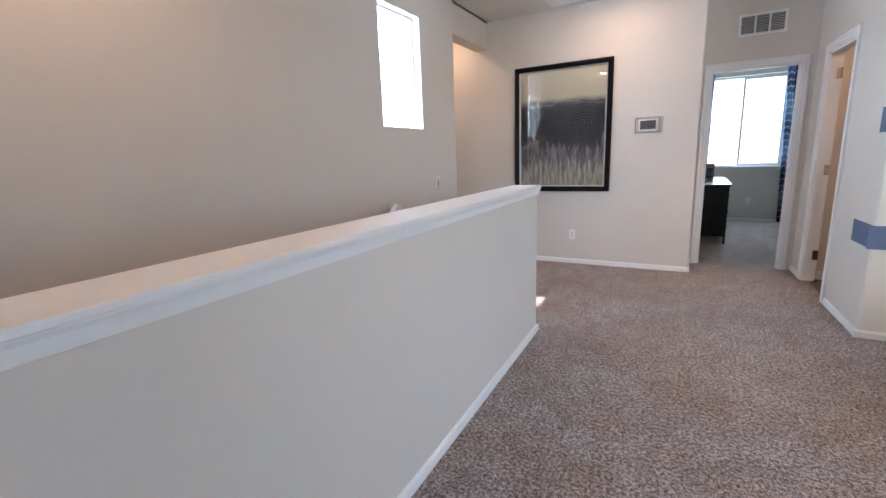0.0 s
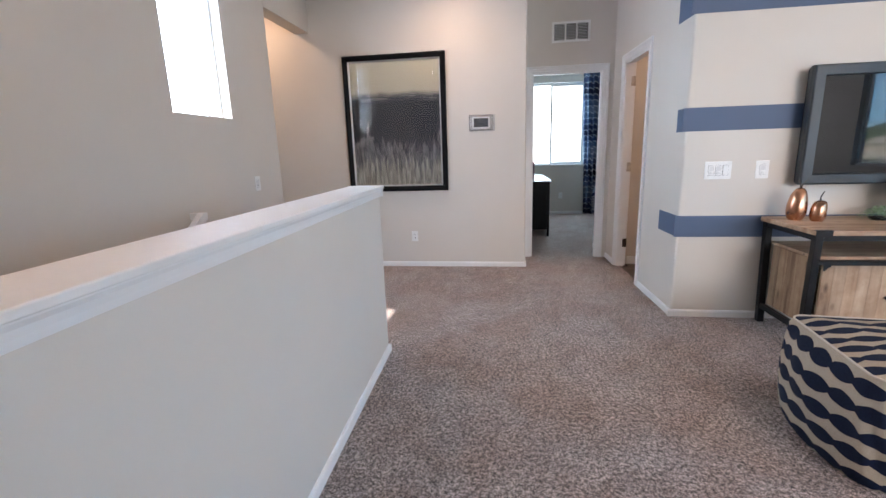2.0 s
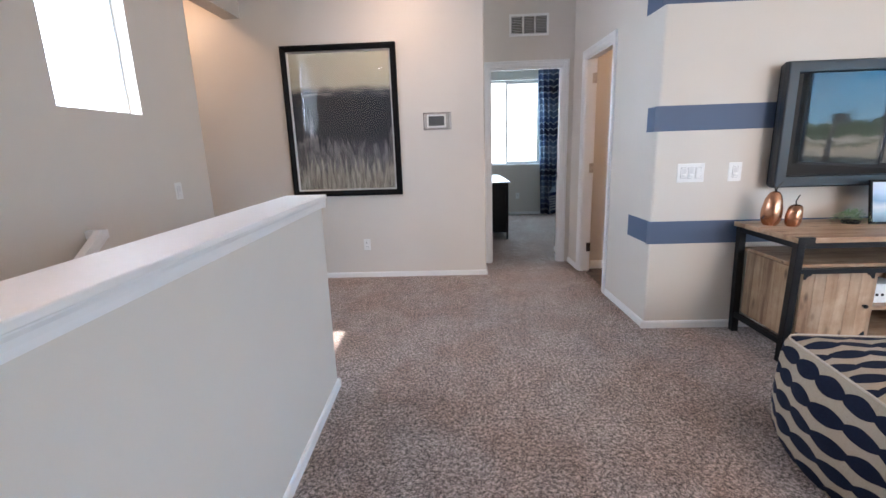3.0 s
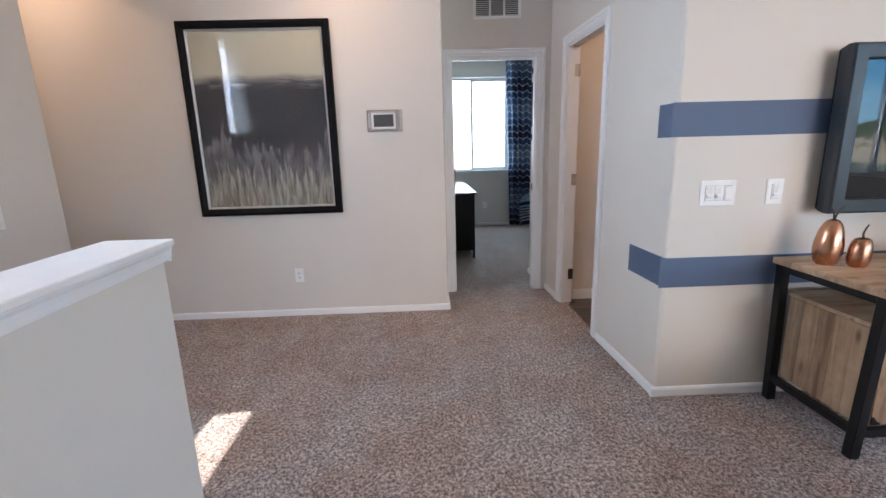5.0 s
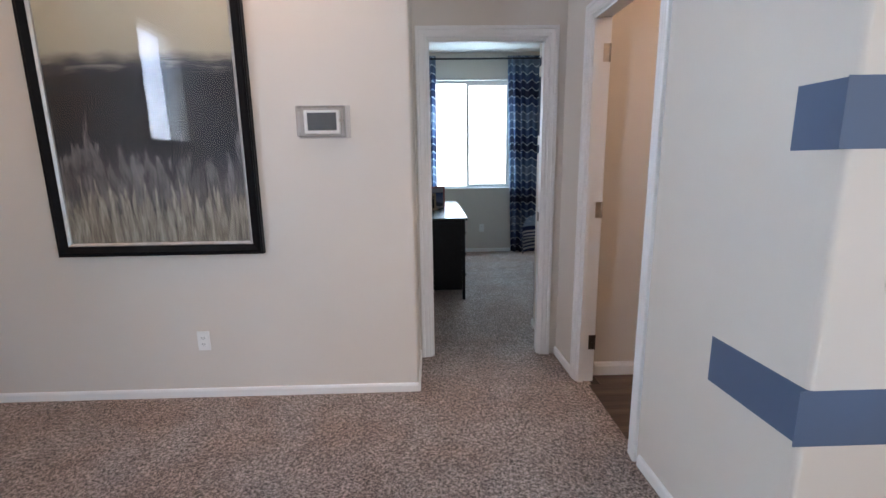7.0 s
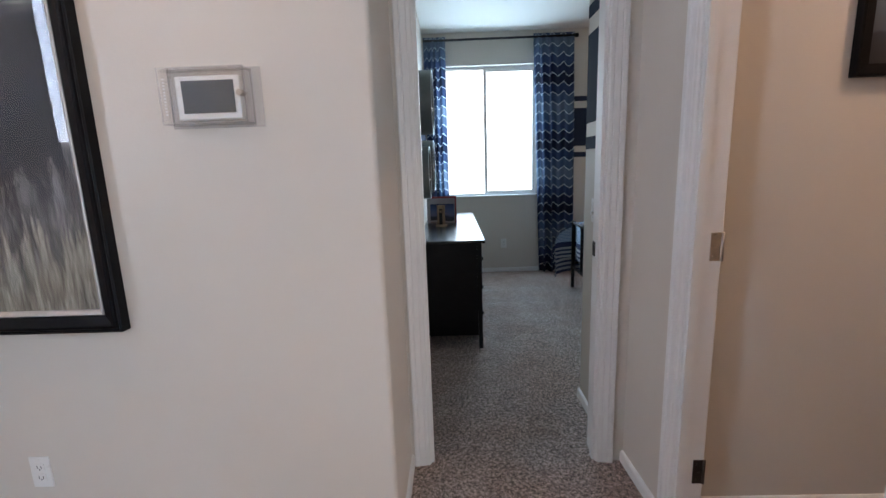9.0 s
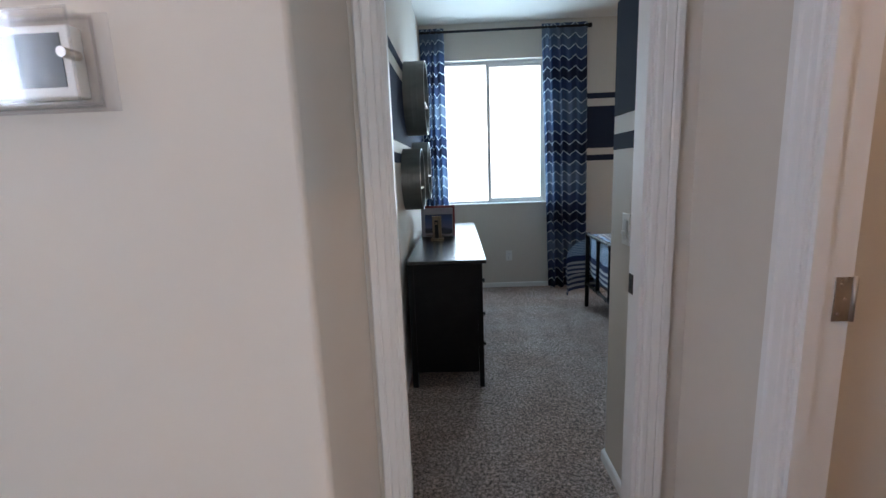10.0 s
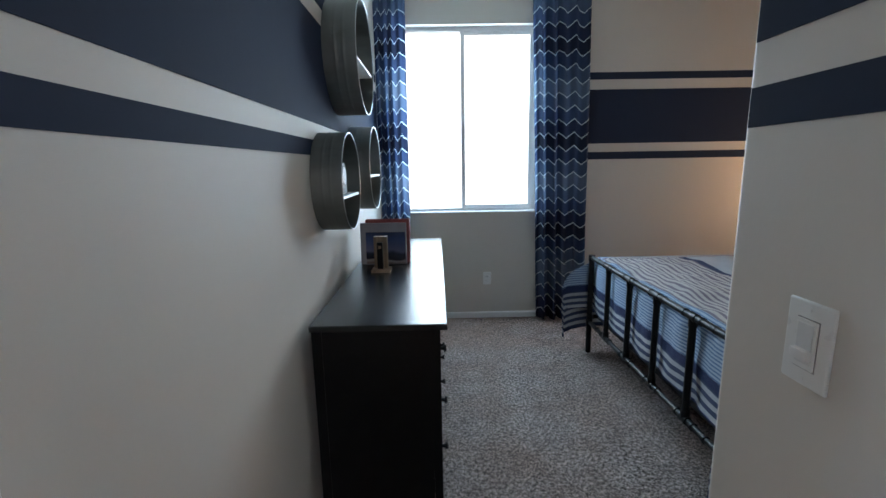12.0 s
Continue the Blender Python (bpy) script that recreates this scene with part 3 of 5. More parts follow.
def plate(name, label, category, m, w, h, gang, kind_of):
    t = thing(name, label, category)
    t.matrix_world = m
    soft_box("plate", (-w / 2, w / 2, 0, 0.006, -h / 2, h / 2), WHITE_PLASTIC, t, r=0.003)
    for i in range(gang):
        cx = (i - (gang - 1) / 2) * 0.046
        if kind_of == "switch":
            soft_box("gap", (cx - 0.0180, cx + 0.0180, 0.0050, 0.0064, -0.0355, 0.0355), PLATE_GAP, t, r=0.0003)
            soft_box("surround", (cx - 0.0165, cx + 0.0165, 0.0055, 0.0085, -0.034, 0.034), WHITE_PLASTIC, t, r=0.001)
            if i > 0 or gang < 3:
                bm = bmesh.new()
                box(bm, cx - 0.012, cx + 0.012, 0.0083, 0.010, -0.026, 0.029)
                part("slide_track", bm, SCREEN_PALE, t)
                soft_box("paddle", (cx - 0.0135, cx + 0.0135, 0.0083, 0.018, -0.020, -0.006), WHITE_PLASTIC, t, r=0.002)
            else:
                soft_box("paddle", (cx - 0.014, cx + 0.014, 0.0083, 0.012, -0.031, 0.031), WHITE_PLASTIC, t, r=0.002)
        elif kind_of == "outlet":
            for dz in (-0.019, 0.019):
                soft_box("socket", (cx - 0.0165, cx + 0.0165, 0.0055, 0.0085, dz - 0.014, dz + 0.014), WHITE_PLASTIC, t, r=0.002)
                bm = bmesh.new()
                box(bm, cx - 0.008, cx - 0.0055, 0.0083, 0.0089, dz - 0.004, dz + 0.006)
                box(bm, cx + 0.0055, cx + 0.008, 0.0083, 0.0089, dz - 0.004, dz + 0.006)
                tube(bm, (cx, 0.0083, dz - 0.008), (cx, 0.0089, dz - 0.008), 0.0024, 8)
                part("slot", bm, SLOT, t)
    for dz in (-h * 0.41, h * 0.41):
        for i in range(gang):
            cx = (i - (gang - 1) / 2) * 0.046
            bm = bmesh.new()
            tube(bm, (cx, 0.0055, dz), (cx, 0.0072, dz), 0.003, 8)
            part("screw", bm, WHITE_PLASTIC, t)
    return t


SCREEN_PALE = plain("pale_switch_track", (0.68, 0.68, 0.67), 0.4, bump=0)
plate("light_switch", "white three-gang dimmer plate on the striped wall", "light switch", wall_frame((1.577, YT, 1.067), (0, -1, 0)), 0.172, 0.120, 3, "switch")
plate("light_switch", "white single dimmer switch on the striped wall", "light switch", wall_frame((1.856, YT, 1.066), (0, -1, 0)), 0.082, 0.120, 1, "switch")
plate("light_switch", "white dimmer switch just inside the bedroom", "light switch", wall_frame((1.24, 6.132, 1.078), (-1, 0, 0)), 0.074, 0.118, 1, "switch")
plate("light_switch", "small white switch on the stairwell wall", "light switch", wall_frame((XS, 3.985, 1.04), (1, 0, 0)), 0.076, 0.118, 1, "switch")
plate("outlet", "white double outlet under the painting", "electrical outlet", wall_frame((-0.874, YP, 0.342), (0, -1, 0)), 0.070, 0.114, 1, "outlet")
plate("outlet", "white double outlet under the bedroom window", "electrical outlet", wall_frame((1.164, YW, 0.356), (0, -1, 0)), 0.070, 0.112, 1, "outlet")


def grille(name, label, m, w, h, cells, slat_gap, n_rows):
    t = thing(name, label, "air vent")
    t.matrix_world = m
    f = 0.022
    bm = bmesh.new()
    box(bm, -w / 2, w / 2, 0, 0.010, -h / 2, -h / 2 + f), box(bm, -w / 2, w / 2, 0, 0.010, h / 2 - f, h / 2)
    box(bm, -w / 2, -w / 2 + f, 0, 0.010, -h / 2 + f, h / 2 - f), box(bm, w / 2 - f, w / 2, 0, 0.010, -h / 2 + f, h / 2 - f)
    for i in range(1, cells):
        x = -w / 2 + f + (w - 2 * f) * i / cells
        box(bm, x - 0.008, x + 0.008, 0, 0.009, -h / 2 + f, h / 2 - f)
    part("frame", bm, WHITE_PLASTIC, t, smooth=False)
    # a flat dark sheet stands in for the shade between the slats
    bm = bmesh.new()
    box(bm, -w / 2 + f, w / 2 - f, 0.0005, 0.0015, -h / 2 + f, h / 2 - f)
    part("shade_backing", bm, SHADOW_GAP, t)
    inner = h - 2 * f
    first = None
    for i in range(n_rows):
        z = -inner / 2 + inner * (i + 0.5) / n_rows
        if first is None:
            bm = bmesh.new()
            vs = box(bm, -w / 2 + f, w / 2 - f, 0.002, 0.008, -0.0012, 0.0012)
            for v in vs:
                v.co.z += (v.co.y - 0.005) * slat_gap
            first = part("slat", bm, WHITE_PLASTIC, t)
            first.location.z = z
        else:
            s = new("slat", first.data)
            s.parent, s.location.z = t, z
    return t


grille("air_vent", "white return air grille over the bedroom doorway", wall_frame((0.812, YD, 2.450), (0, -1, 0)), 0.395, 0.205, 3, -0.7, 11)
grille("ceiling_grille", "white louvred grille in the ceiling", Matrix.Translation((-0.84, 4.895, LZ)) @ pose(0, 0, 0, -90, 0, 0), 0.56, 0.56, 1, 0.9, 26)

bm = bmesh.new()
lathe(bm, [(0.062, 0.0), (0.060, -0.012), (0.045, -0.026), (0.015, -0.030)], (1.071, 8.008, BZ))
tagged(part("smoke_detector", bm, WHITE_PLASTIC, smooth=True), label="round white smoke detector on the ceiling", category="smoke detector")

# ---- handrail on the stairwell's wall ----
rail = thing("handrail", "white painted wooden handrail on the stairwell wall", "handrail")
sl = Vector((0, -RUN, -RISE)).normalized()
top = Vector((XS + 0.085, 3.15, 0.885))
bm = bmesh.new()
up, out = Vector((1, 0, 0)).cross(sl), Vector((1, 0, 0))
rows = []
for d in (0.0, 4.2):
    c = top + sl * d
    rows.append([bm.verts.new(c + out * a + up * b) for a, b in ((-0.022, -0.03), (0.022, -0.03), (0.028, 0.004), (0.02, 0.026), (-0.02, 0.026), (-0.028, 0.004))])
for i in range(6):
    bm.faces.new((rows[0][i], rows[0][(i + 1) % 6], rows[1][(i + 1) % 6], rows[1][i]))
bm.faces.new(rows[0]), bm.faces.new(rows[1])
part("rail", bm, TRIM, rail, "white painted rail")
soft_box("return", (XS, XS + 0.10, 3.140, 3.182, 0.862, 0.908), TRIM, rail, "white rail end turned to the wall")
for d in (0.45, 2.0, 3.6):
    c = top + sl * d
    bm = bmesh.new()
    tube(bm, (XS, c.y, c.z - 0.07), (XS + 0.008, c.y, c.z - 0.07), 0.03)
    tube(bm, (XS, c.y, c.z - 0.07), (XS + 0.08, c.y, c.z - 0.06), 0.007)
    tube(bm, (XS + 0.08, c.y, c.z - 0.06), (XS + 0.085, c.y, c.z - 0.02), 0.007)
    part("bracket", bm, BRONZE, rail, "dark metal wall bracket", smooth=True)

# ---- large painting ----
PX0, PX1, PZ0, PZ1 = -1.562, -0.481, 0.846, 2.243
pic = thing("framed_painting", "large abstract painting of pale reeds in a black frame behind glass", "framed picture", (PX0, YP, PZ0))
pw, ph = PX1 - PX0, PZ1 - PZ0


def frame_strip(bm, w, h, section):
    """A mitred frame; section: (inwards, out of the wall) pairs."""
    rows = []
    for u, p in section:
        rows.append([bm.verts.new((x, -p, z)) for x, z in ((u, u), (w - u, u), (w - u, h - u), (u, h - u))])
    for a, b in zip(rows, rows[1:]):
        for i in range(4):
            j = (i + 1) % 4
            bm.faces.new((a[i], a[j], b[j], b[i]))


bm = bmesh.new()
frame_strip(bm, pw, ph, [(0, 0.002), (0, 0.036), (0.006, 0.040), (0.010, 0.036), (0.014, 0.041), (0.022, 0.042), (0.050, 0.030), (0.056, 0.026), (0.056, 0.010)])
part("frame", bm, BLACK, pic, "wide black moulded frame")
bm = bmesh.new()
frame_strip(bm, pw, ph, [(0.0545, 0.012), (0.0545, 0.030), (0.058, 0.033), (0.064, 0.029), (0.069, 0.024), (0.069, 0.012)])
part("liner", bm, SILVER, pic, "thin silver inner lip")
bm = bmesh.new()
box(bm, 0, pw - 0.12, 0, 0.004, 0, ph - 0.12)
canvas = part("canvas", bm, painting_material(), pic)
canvas.location = (0.06, -0.014, 0.06)
bm = bmesh.new()
box(bm, 0.062, pw - 0.062, -0.0215, -0.0195, 0.062, ph - 0.062)
part("glass", bm, PICTURE_GLASS, pic, "clear picture glass").visible_shadow = False

# ---- thermostat under its locked cover ----
th = thing("thermostat", "white thermostat with a grey display in a clear locking cover", "thermostat", (-0.126, YP, 1.529))
soft_box("body", (-0.090, 0.092, -0.030, 0, -0.060, 0.058), WHITE_PLASTIC, th, r=0.004)
soft_box("display", (-0.072, 0.076, -0.0315, -0.0298, -0.043, 0.045), SCREEN_GREY, th, "grey display", r=0.0005)
bm = bmesh.new()
X0, X1, Z0, Z1, D, G = -0.118, 0.118, -0.074, 0.074, 0.060, 0.0025
box(bm, X0, X1, -D, -D + G, Z0, Z1)
box(bm, X0, X1, -D + G, -0.004, Z1 - G, Z1), box(bm, X0, X1, -D + G, -0.004, Z0, Z0 + G)
box(bm, X0, X0 + G, -D + G, -0.004, Z0 + G, Z1 - G), box(bm, X1 - G, X1, -D + G, -0.004, Z0 + G, Z1 - G)
part("cover", bm, SHEET, th, "clear acrylic cover")
bm = bmesh.new()
box(bm, X0 - 0.006, X1 + 0.026, -0.0045, -0.0015, Z0 - 0.008, Z1 + 0.008)
part("base_plate", bm, MILKY, th, "milky plastic back plate")
bm = bmesh.new()
for y in (-D - 0.0015, -0.011):
    for b in ((X0 - 0.002, X1 + 0.002, Z0 - 0.002, Z0 + 0.002), (X0 - 0.002, X1 + 0.002, Z1 - 0.002, Z1 + 0.002), (X0 - 0.002, X0 + 0.002, Z0 + 0.0022, Z1 - 0.0022), (X1 - 0.002, X1 + 0.002, Z0 + 0.0022, Z1 - 0.0022)):
        box(bm, b[0], b[1], y, y + 0.003, b[2], b[3])
part("cover_edge", bm, MILKY, th, "pale edges of the clear cover")
bm = bmesh.new()
for i in range(12):
    box(bm, X0 + 0.012, X0 + 0.017, -D - 0.001, -D, -0.050 + i * 0.0085, -0.046 + i * 0.0085)
part("vent_slots", bm, VINYL, th)
bm = bmesh.new()
tube(bm, (X1 - 0.012, -D - 0.008, 0.004), (X1 - 0.012, -0.035, 0.004), 0.0085, 16)
part("lock", bm, NICKEL, th, "small round metal lock", smooth=True)

# ---- bathroom ----
for i in range(11):
    y0 = YT + 0.115 + i * 0.132
    for k in range(3):
        x0 = 1.345 + k * 0.95 - (i % 3) * 0.3
        xa, xb, ya = max(x0, 1.345), min(x0 + 0.948, 4.0), y0
        yb = min(y0 + 0.130, 5.42)
        if xb - xa < 0.05 or yb - ya < 0.02:
            continue
        if xa < 1.42:
            xa2 = xa if BY0 <= ya and yb <= BY1 else 1.42
            xa = xa2
        bm = bmesh.new()
        box(bm, xa, xb, ya, yb, -0.01, 0.003)
        part("floor_board", bm, PLANK, None)["kind"] = "structure"
slab("floor_bath", [(1.345, 4.0, YT + 0.115, 5.42, -0.2, -0.004)], SHADOW_GAP, kind="structure")
slab("ceiling_bath", [(1.42, 4.0, YT + 0.115, 5.42, 2.72, TOP - 0.05)], CEIL, kind="structure")


def landscape_material():
    n = Nodes("misty_hills_print")
    x, _, z = n.split()
    ridge = n.noise(1.0, 4, n.mapped((5, 1, 1)))
    zz = n.math("ADD", z, n.math("MULTIPLY", n.math("SUBTRACT", ridge, 0.5), 0.12))
    n.color(n.ramp(n.math("DIVIDE", zz, 0.8), [(0.0, (0.02, 0.022, 0.028)), (0.10, (0.03, 0.035, 0.05)), (0.11, (0.07, 0.09, 0.12)), (0.22, (0.11, 0.15, 0.20)), (0.24, (0.42, 0.36, 0.30)), (0.45, (0.55, 0.45, 0.36)), (1.0, (0.35, 0.42, 0.5))]))
    n.rough(0.4)
    return n.mat


bp = thing("framed_print", "framed print of misty hills in a black frame", "framed picture", (1.768, 5.42, 1.538))
bm = bmesh.new()
frame_strip(bm, 0.75, 0.95, [(0, 0.002), (0, 0.028), (0.006, 0.031), (0.035, 0.026), (0.035, 0.010)])
part("frame", bm, BLACK, bp, "black frame")
bm = bmesh.new()
box(bm, 0, 0.68, 0, 0.004, 0, 0.88)
c = part("print", bm, landscape_material(), bp)
c.location = (0.035, -0.014, 0.035)


# ---- furniture of the loft ----
ACACIA = wood_material("natural_acacia", (0.17, 0.088, 0.045), (0.40, 0.262, 0.160), (0.52, 0.375, 0.250), "z", 0.45, 0.55, True)
ACACIA_X = wood_material("natural_acacia_top", (0.26, 0.145, 0.080), (0.44, 0.295, 0.185), (0.56, 0.41, 0.28), "x", 0.5, 0.42, True)
IRON = plain("black_iron", (0.005, 0.005, 0.006), 0.42, 0.0, grain=0.25, scale=60)
IRON.node_tree.nodes["Principled BSDF"].inputs["Specular IOR Level"].default_value = 0.3
COPPER = metal_material("hammered_copper", (0.56, 0.29, 0.18), 0.24, (1, 1, 1))
TV_BEZEL = plain("dark_grey_bezel", (0.014, 0.020, 0.027), 0.38, grain=0.01, scale=2, bump=0)
STEM = plain("dark_brown_stem", (0.03, 0.022, 0.016), 0.6, grain=0.3)
LEAF = plain("thin_green_leaves", (0.27, 0.37, 0.22), 0.55, grain=0.5, scale=40)


def planks(parent, x0, x1, y0, y1, z0, z1, along, n, material, name="plank"):
    """A panel of boards laid side by side; along: the way each board runs."""
    for i in range(n):
        g = 0.0006
        if along == "x":
            b = (x0, x1, y0 + (y1 - y0) * i / n + g, y0 + (y1 - y0) * (i + 1) / n - g, z0, z1)
        elif x1 - x0 > y1 - y0:
            b = (x0 + (x1 - x0) * i / n + g, x0 + (x1 - x0) * (i + 1) / n - g, y0, y1, z0, z1)
        else:
            b = (x0, x1, y0 + (y1 - y0) * i / n + g, y0 + (y1 - y0) * (i + 1) / n - g, z0, z1)
        bm = bmesh.new()
        box(bm, *b)
        part(name, bm, material, parent)


con = thing("media_console", "acacia and black iron media console with plank doors", "TV stand")
CX0, CX1, CY0, CY1, CZ = 1.872, 3.36, 3.265, 3.830, 0.748
topp = tagged(new("top"), label="")
topp.parent = con
planks(topp, CX0, CX1, CY0, CY1, CZ - 0.028, CZ, "x", 5, ACACIA_X)
for x, dx in ((CX0, 0.030), (CX1, -0.030)):
    for y, dy in ((CY0, 0.055), (CY1, -0.012)):
        s = 0.042
        bm = bmesh.new()
        lo = [(x + dx * 1.0, y + dy), (x + dx * 0.3, y + (0.012 if dy > 0 else -0.012))]
        vs = []
        for (px, py), z in zip(lo, (0.0, CZ - 0.029)):
            ax, bx = (px, px + s) if dx > 0 else (px - s, px)
            ay, by = (py, py + s) if dy > 0 else (py - s, py)
            vs.append([bm.verts.new(p) for p in ((ax, ay, z), (bx, ay, z), (bx, by, z), (ax, by, z))])
        for i in range(4):
            j = (i + 1) % 4
            bm.faces.new((vs[0][i], vs[0][j], vs[1][j], vs[1][i]))
        bm.faces.new(vs[0][::-1]), bm.faces.new(vs[1])
        bevel(bm, 0.002, 1)
        part("leg", bm, IRON, con, "black iron leg")
        # corner strap on the board's corner
        if dy > 0:
            bm = bmesh.new()
            xa, xb = (x - 0.003, x + 0.085) if dx > 0 else (x - 0.085, x + 0.003)
            box(bm, xa, xb, y - 0.003, y - 0.0005, CZ - 0.030, CZ + 0.002)
            box(bm, xa, xb, y - 0.003, y + 0.022, CZ + 0.0005, CZ + 0.003)
            part("corner_strap", bm, IRON, con, "black iron corner strap")
FX0, FX1, FY0 = CX0 + 0.060, CX1 - 0.060, CY0 + 0.085
slab("rail", [(CX0 + 0.045, CX1 - 0.045, CY0 + 0.018, CY0 + 0.040, CZ - 0.062, CZ - 0.029), (CX0 + 0.045, CX1 - 0.045, CY1 - 0.045, CY1 - 0.02, CZ - 0.062, CZ - 0.029), (CX0 + 0.012, CX0 + 0.040, CY0 + 0.05, CY1 - 0.05, CZ - 0.062, CZ - 0.029), (CX1 - 0.040, CX1 - 0.012, CY0 + 0.05, CY1 - 0.05, CZ - 0.062, CZ - 0.029)], IRON, con, "black iron top rail")
slab("rail", [(CX0 + 0.065, CX1 - 0.065, CY0 + 0.046, CY0 + 0.075, 0.535, 0.562), (CX0 + 0.068, CX1 - 0.068, CY0 + 0.050, CY0 + 0.078, 0.105, 0.138), (CX0 + 0.030, CX0 + 0.056, CY0 + 0.09, CY1 - 0.05, 0.105, 0.140), (CX1 - 0.056, CX1 - 0.030, CY0 + 0.09, CY1 - 0.05, 0.105, 0.140)], IRON, con, "black iron rail")
side = tagged(new("side_panel"))
side.parent = con
planks(side, CX0 + 0.072, CX0 + 0.090, CY0 + 0.10, CY1 - 0.055, 0.141, 0.558, "z", 5, ACACIA)
side = tagged(new("side_panel"))
side.parent = con
planks(side, CX1 - 0.090, CX1 - 0.072, CY0 + 0.10, CY1 - 0.055, 0.141, 0.558, "z", 5, ACACIA)
slab("case_top", [(CX0 + 0.068, CX1 - 0.068, CY0 + 0.080, CY1 - 0.03, 0.563, 0.580)], ACACIA_X, con, "wooden deck under the open shelf")
slab("case_bottom", [(CX0 + 0.092, CX1 - 0.092, CY0 + 0.095, CY1 - 0.055, 0.130, 0.146)], ACACIA_X, con)
slab("case_back", [(CX0 + 0.092, CX1 - 0.092, CY1 - 0.055, CY1 - 0.045, 0.130, 0.560)], ACACIA_X, con)
slab("divider", [(2.372, 2.392, CY0 + 0.085, CY1 - 0.056, 0.147, 0.534)], ACACIA, con)
slab("divider", [(2.818, 2.838, CY0 + 0.085, CY1 - 0.056, 0.147, 0.534)], ACACIA, con)
slab("shelf", [(2.3925, 2.8175, CY0 + 0.10, CY1 - 0.056, 0.300, 0.320)], ACACIA_X, con)
for x0, x1, knob in ((1.985, 2.366, 2.335), (2.844, 3.225, 2.875)):
    door = tagged(new("door"), label="plank door with black iron corner plates")
    door.parent = con
    planks(door, x0, x1, CY0 + 0.078, CY0 + 0.096, 0.145, 0.528, "z", 6, ACACIA)
    for cx in (x0, x1):
        for cz in (0.145, 0.528):
            sx, sz = (1 if cx == x0 else -1), (1 if cz < 0.3 else -1)
            bm = bmesh.new()
            pts = [(0, 0), (0.040, 0), (0.040, 0.009), (0.024, 0.016), (0.016, 0.026), (0.010, 0.034), (0, 0.034)]
            f = [bm.verts.new((cx + sx * a, CY0 + 0.0775, cz + sz * b)) for a, b in pts]
            g = [bm.verts.new((cx + sx * a, CY0 + 0.0745, cz + sz * b)) for a, b in pts]
            bm.faces.new(f), bm.faces.new(g)
            for i in range(7):
                bm.faces.new((f[i], f[(i + 1) % 7], g[(i + 1) % 7], g[i]))
            part("corner_plate", bm, IRON, door, "black iron corner plate")
    bm = bmesh.new()
    tube(bm, (knob, CY0 + 0.078, 0.335), (knob, CY0 + 0.060, 0.335), 0.006, 12, 0.012)
    tube(bm, (knob, CY0 + 0.060, 0.335), (knob, CY0 + 0.054, 0.335), 0.012, 12, 0.009)
    part("knob", bm, IRON, door, "small round black knob", smooth=True)

st = thing("electronics_box", "small white electronics box on the console's inner shelf", "electronics")
soft_box("case", (2.43, 2.60, 3.42, 3.60, 0.320, 0.435), WHITE_PLASTIC, st, r=0.006)
for x in (2.47, 2.50, 2.56):
    bm = bmesh.new()
    tube(bm, (x, 3.4195, 0.37), (x, 3.416, 0.37), 0.008, 12)
    part("port", bm, SLOT, st, "round black socket")

# television, hung close to the wall
tv = thing("television", "wall-hung flat television with a wide dark grey bezel, switched off", "television")
TX0, TX1, TZ0, TZ1, TY = 2.030, 3.225, 0.968, 1.705, 3.755
bm = bmesh.new()
W_, H_ = TX1 - TX0, TZ1 - TZ0
frame_strip(bm, W_, H_, [(0.010, -0.062), (0.0, -0.02), (0.0, 0.012), (0.008, 0.020), (0.062, 0.020), (0.068, 0.008), (0.068, -0.004)])
bz = part("bezel", bm, TV_BEZEL, tv, "dark grey bevelled bezel")
bz.location = (TX0, TY, TZ0)
soft_box("screen", (TX0 + 0.066, TX1 - 0.066, TY + 0.000, TY + 0.010, TZ0 + 0.066, TZ1 - 0.066), SCREEN, tv, "glossy black screen", r=0.0005)
soft_box("back_case", (TX0 + 0.010, TX1 - 0.010, TY + 0.011, TY + 0.075, TZ0 + 0.012, TZ1 - 0.012), BLACK, tv, r=0.006)
slab("wall_mount", [(2.45, 2.80, TY + 0.0755, YT - 0.0001, 1.2, 1.5)], IRON, tv, "black wall bracket")
bm = bmesh.new()
for i in range(5):
    box(bm, TX0 + 0.11 + i * 0.03, TX0 + 0.128 + i * 0.03, TY - 0.0215, TY - 0.0195, TZ0 + 0.030, TZ0 + 0.035)
part("button", bm, SLOT, tv, "small black button")


def pear(name, label, x, y, z, prof, lean_x, stem):
    """A hammered copper fruit: a lathe body, sheared a little, with a bent stem."""
    t = thing(name, label, "decorative ornament", (x, y, z))
    bm = bmesh.new()
    n, rings = 40, []
    for r, h in prof:
        rings.append([bm.verts.new((lean_x * h * h * 4 + r * math.cos(2 * math.pi * i / n), r * math.sin(2 * math.pi * i / n), h)) for i in range(n)])
    for a, b in zip(rings, rings[1:]):
        for i in range(n):
            bm.faces.new((a[i], a[(i + 1) % n], b[(i + 1) % n], b[i]))
    bm.faces.new(rings[0][::-1]), bm.faces.new(rings[-1])
    part("body", bm, COPPER, t, smooth=True)
    for s in stem:
        bm = bmesh.new()
        pts = [Vector(p) for p in s]
        for i, (a, b) in enumerate(zip(pts, pts[1:])):
            tube(bm, a, b, 0.0045 - 0.0006 * i, 8, 0.0045 - 0.0006 * (i + 1))
        part("stem", bm, STEM, t, "thin dark stem", smooth=True)
    return t


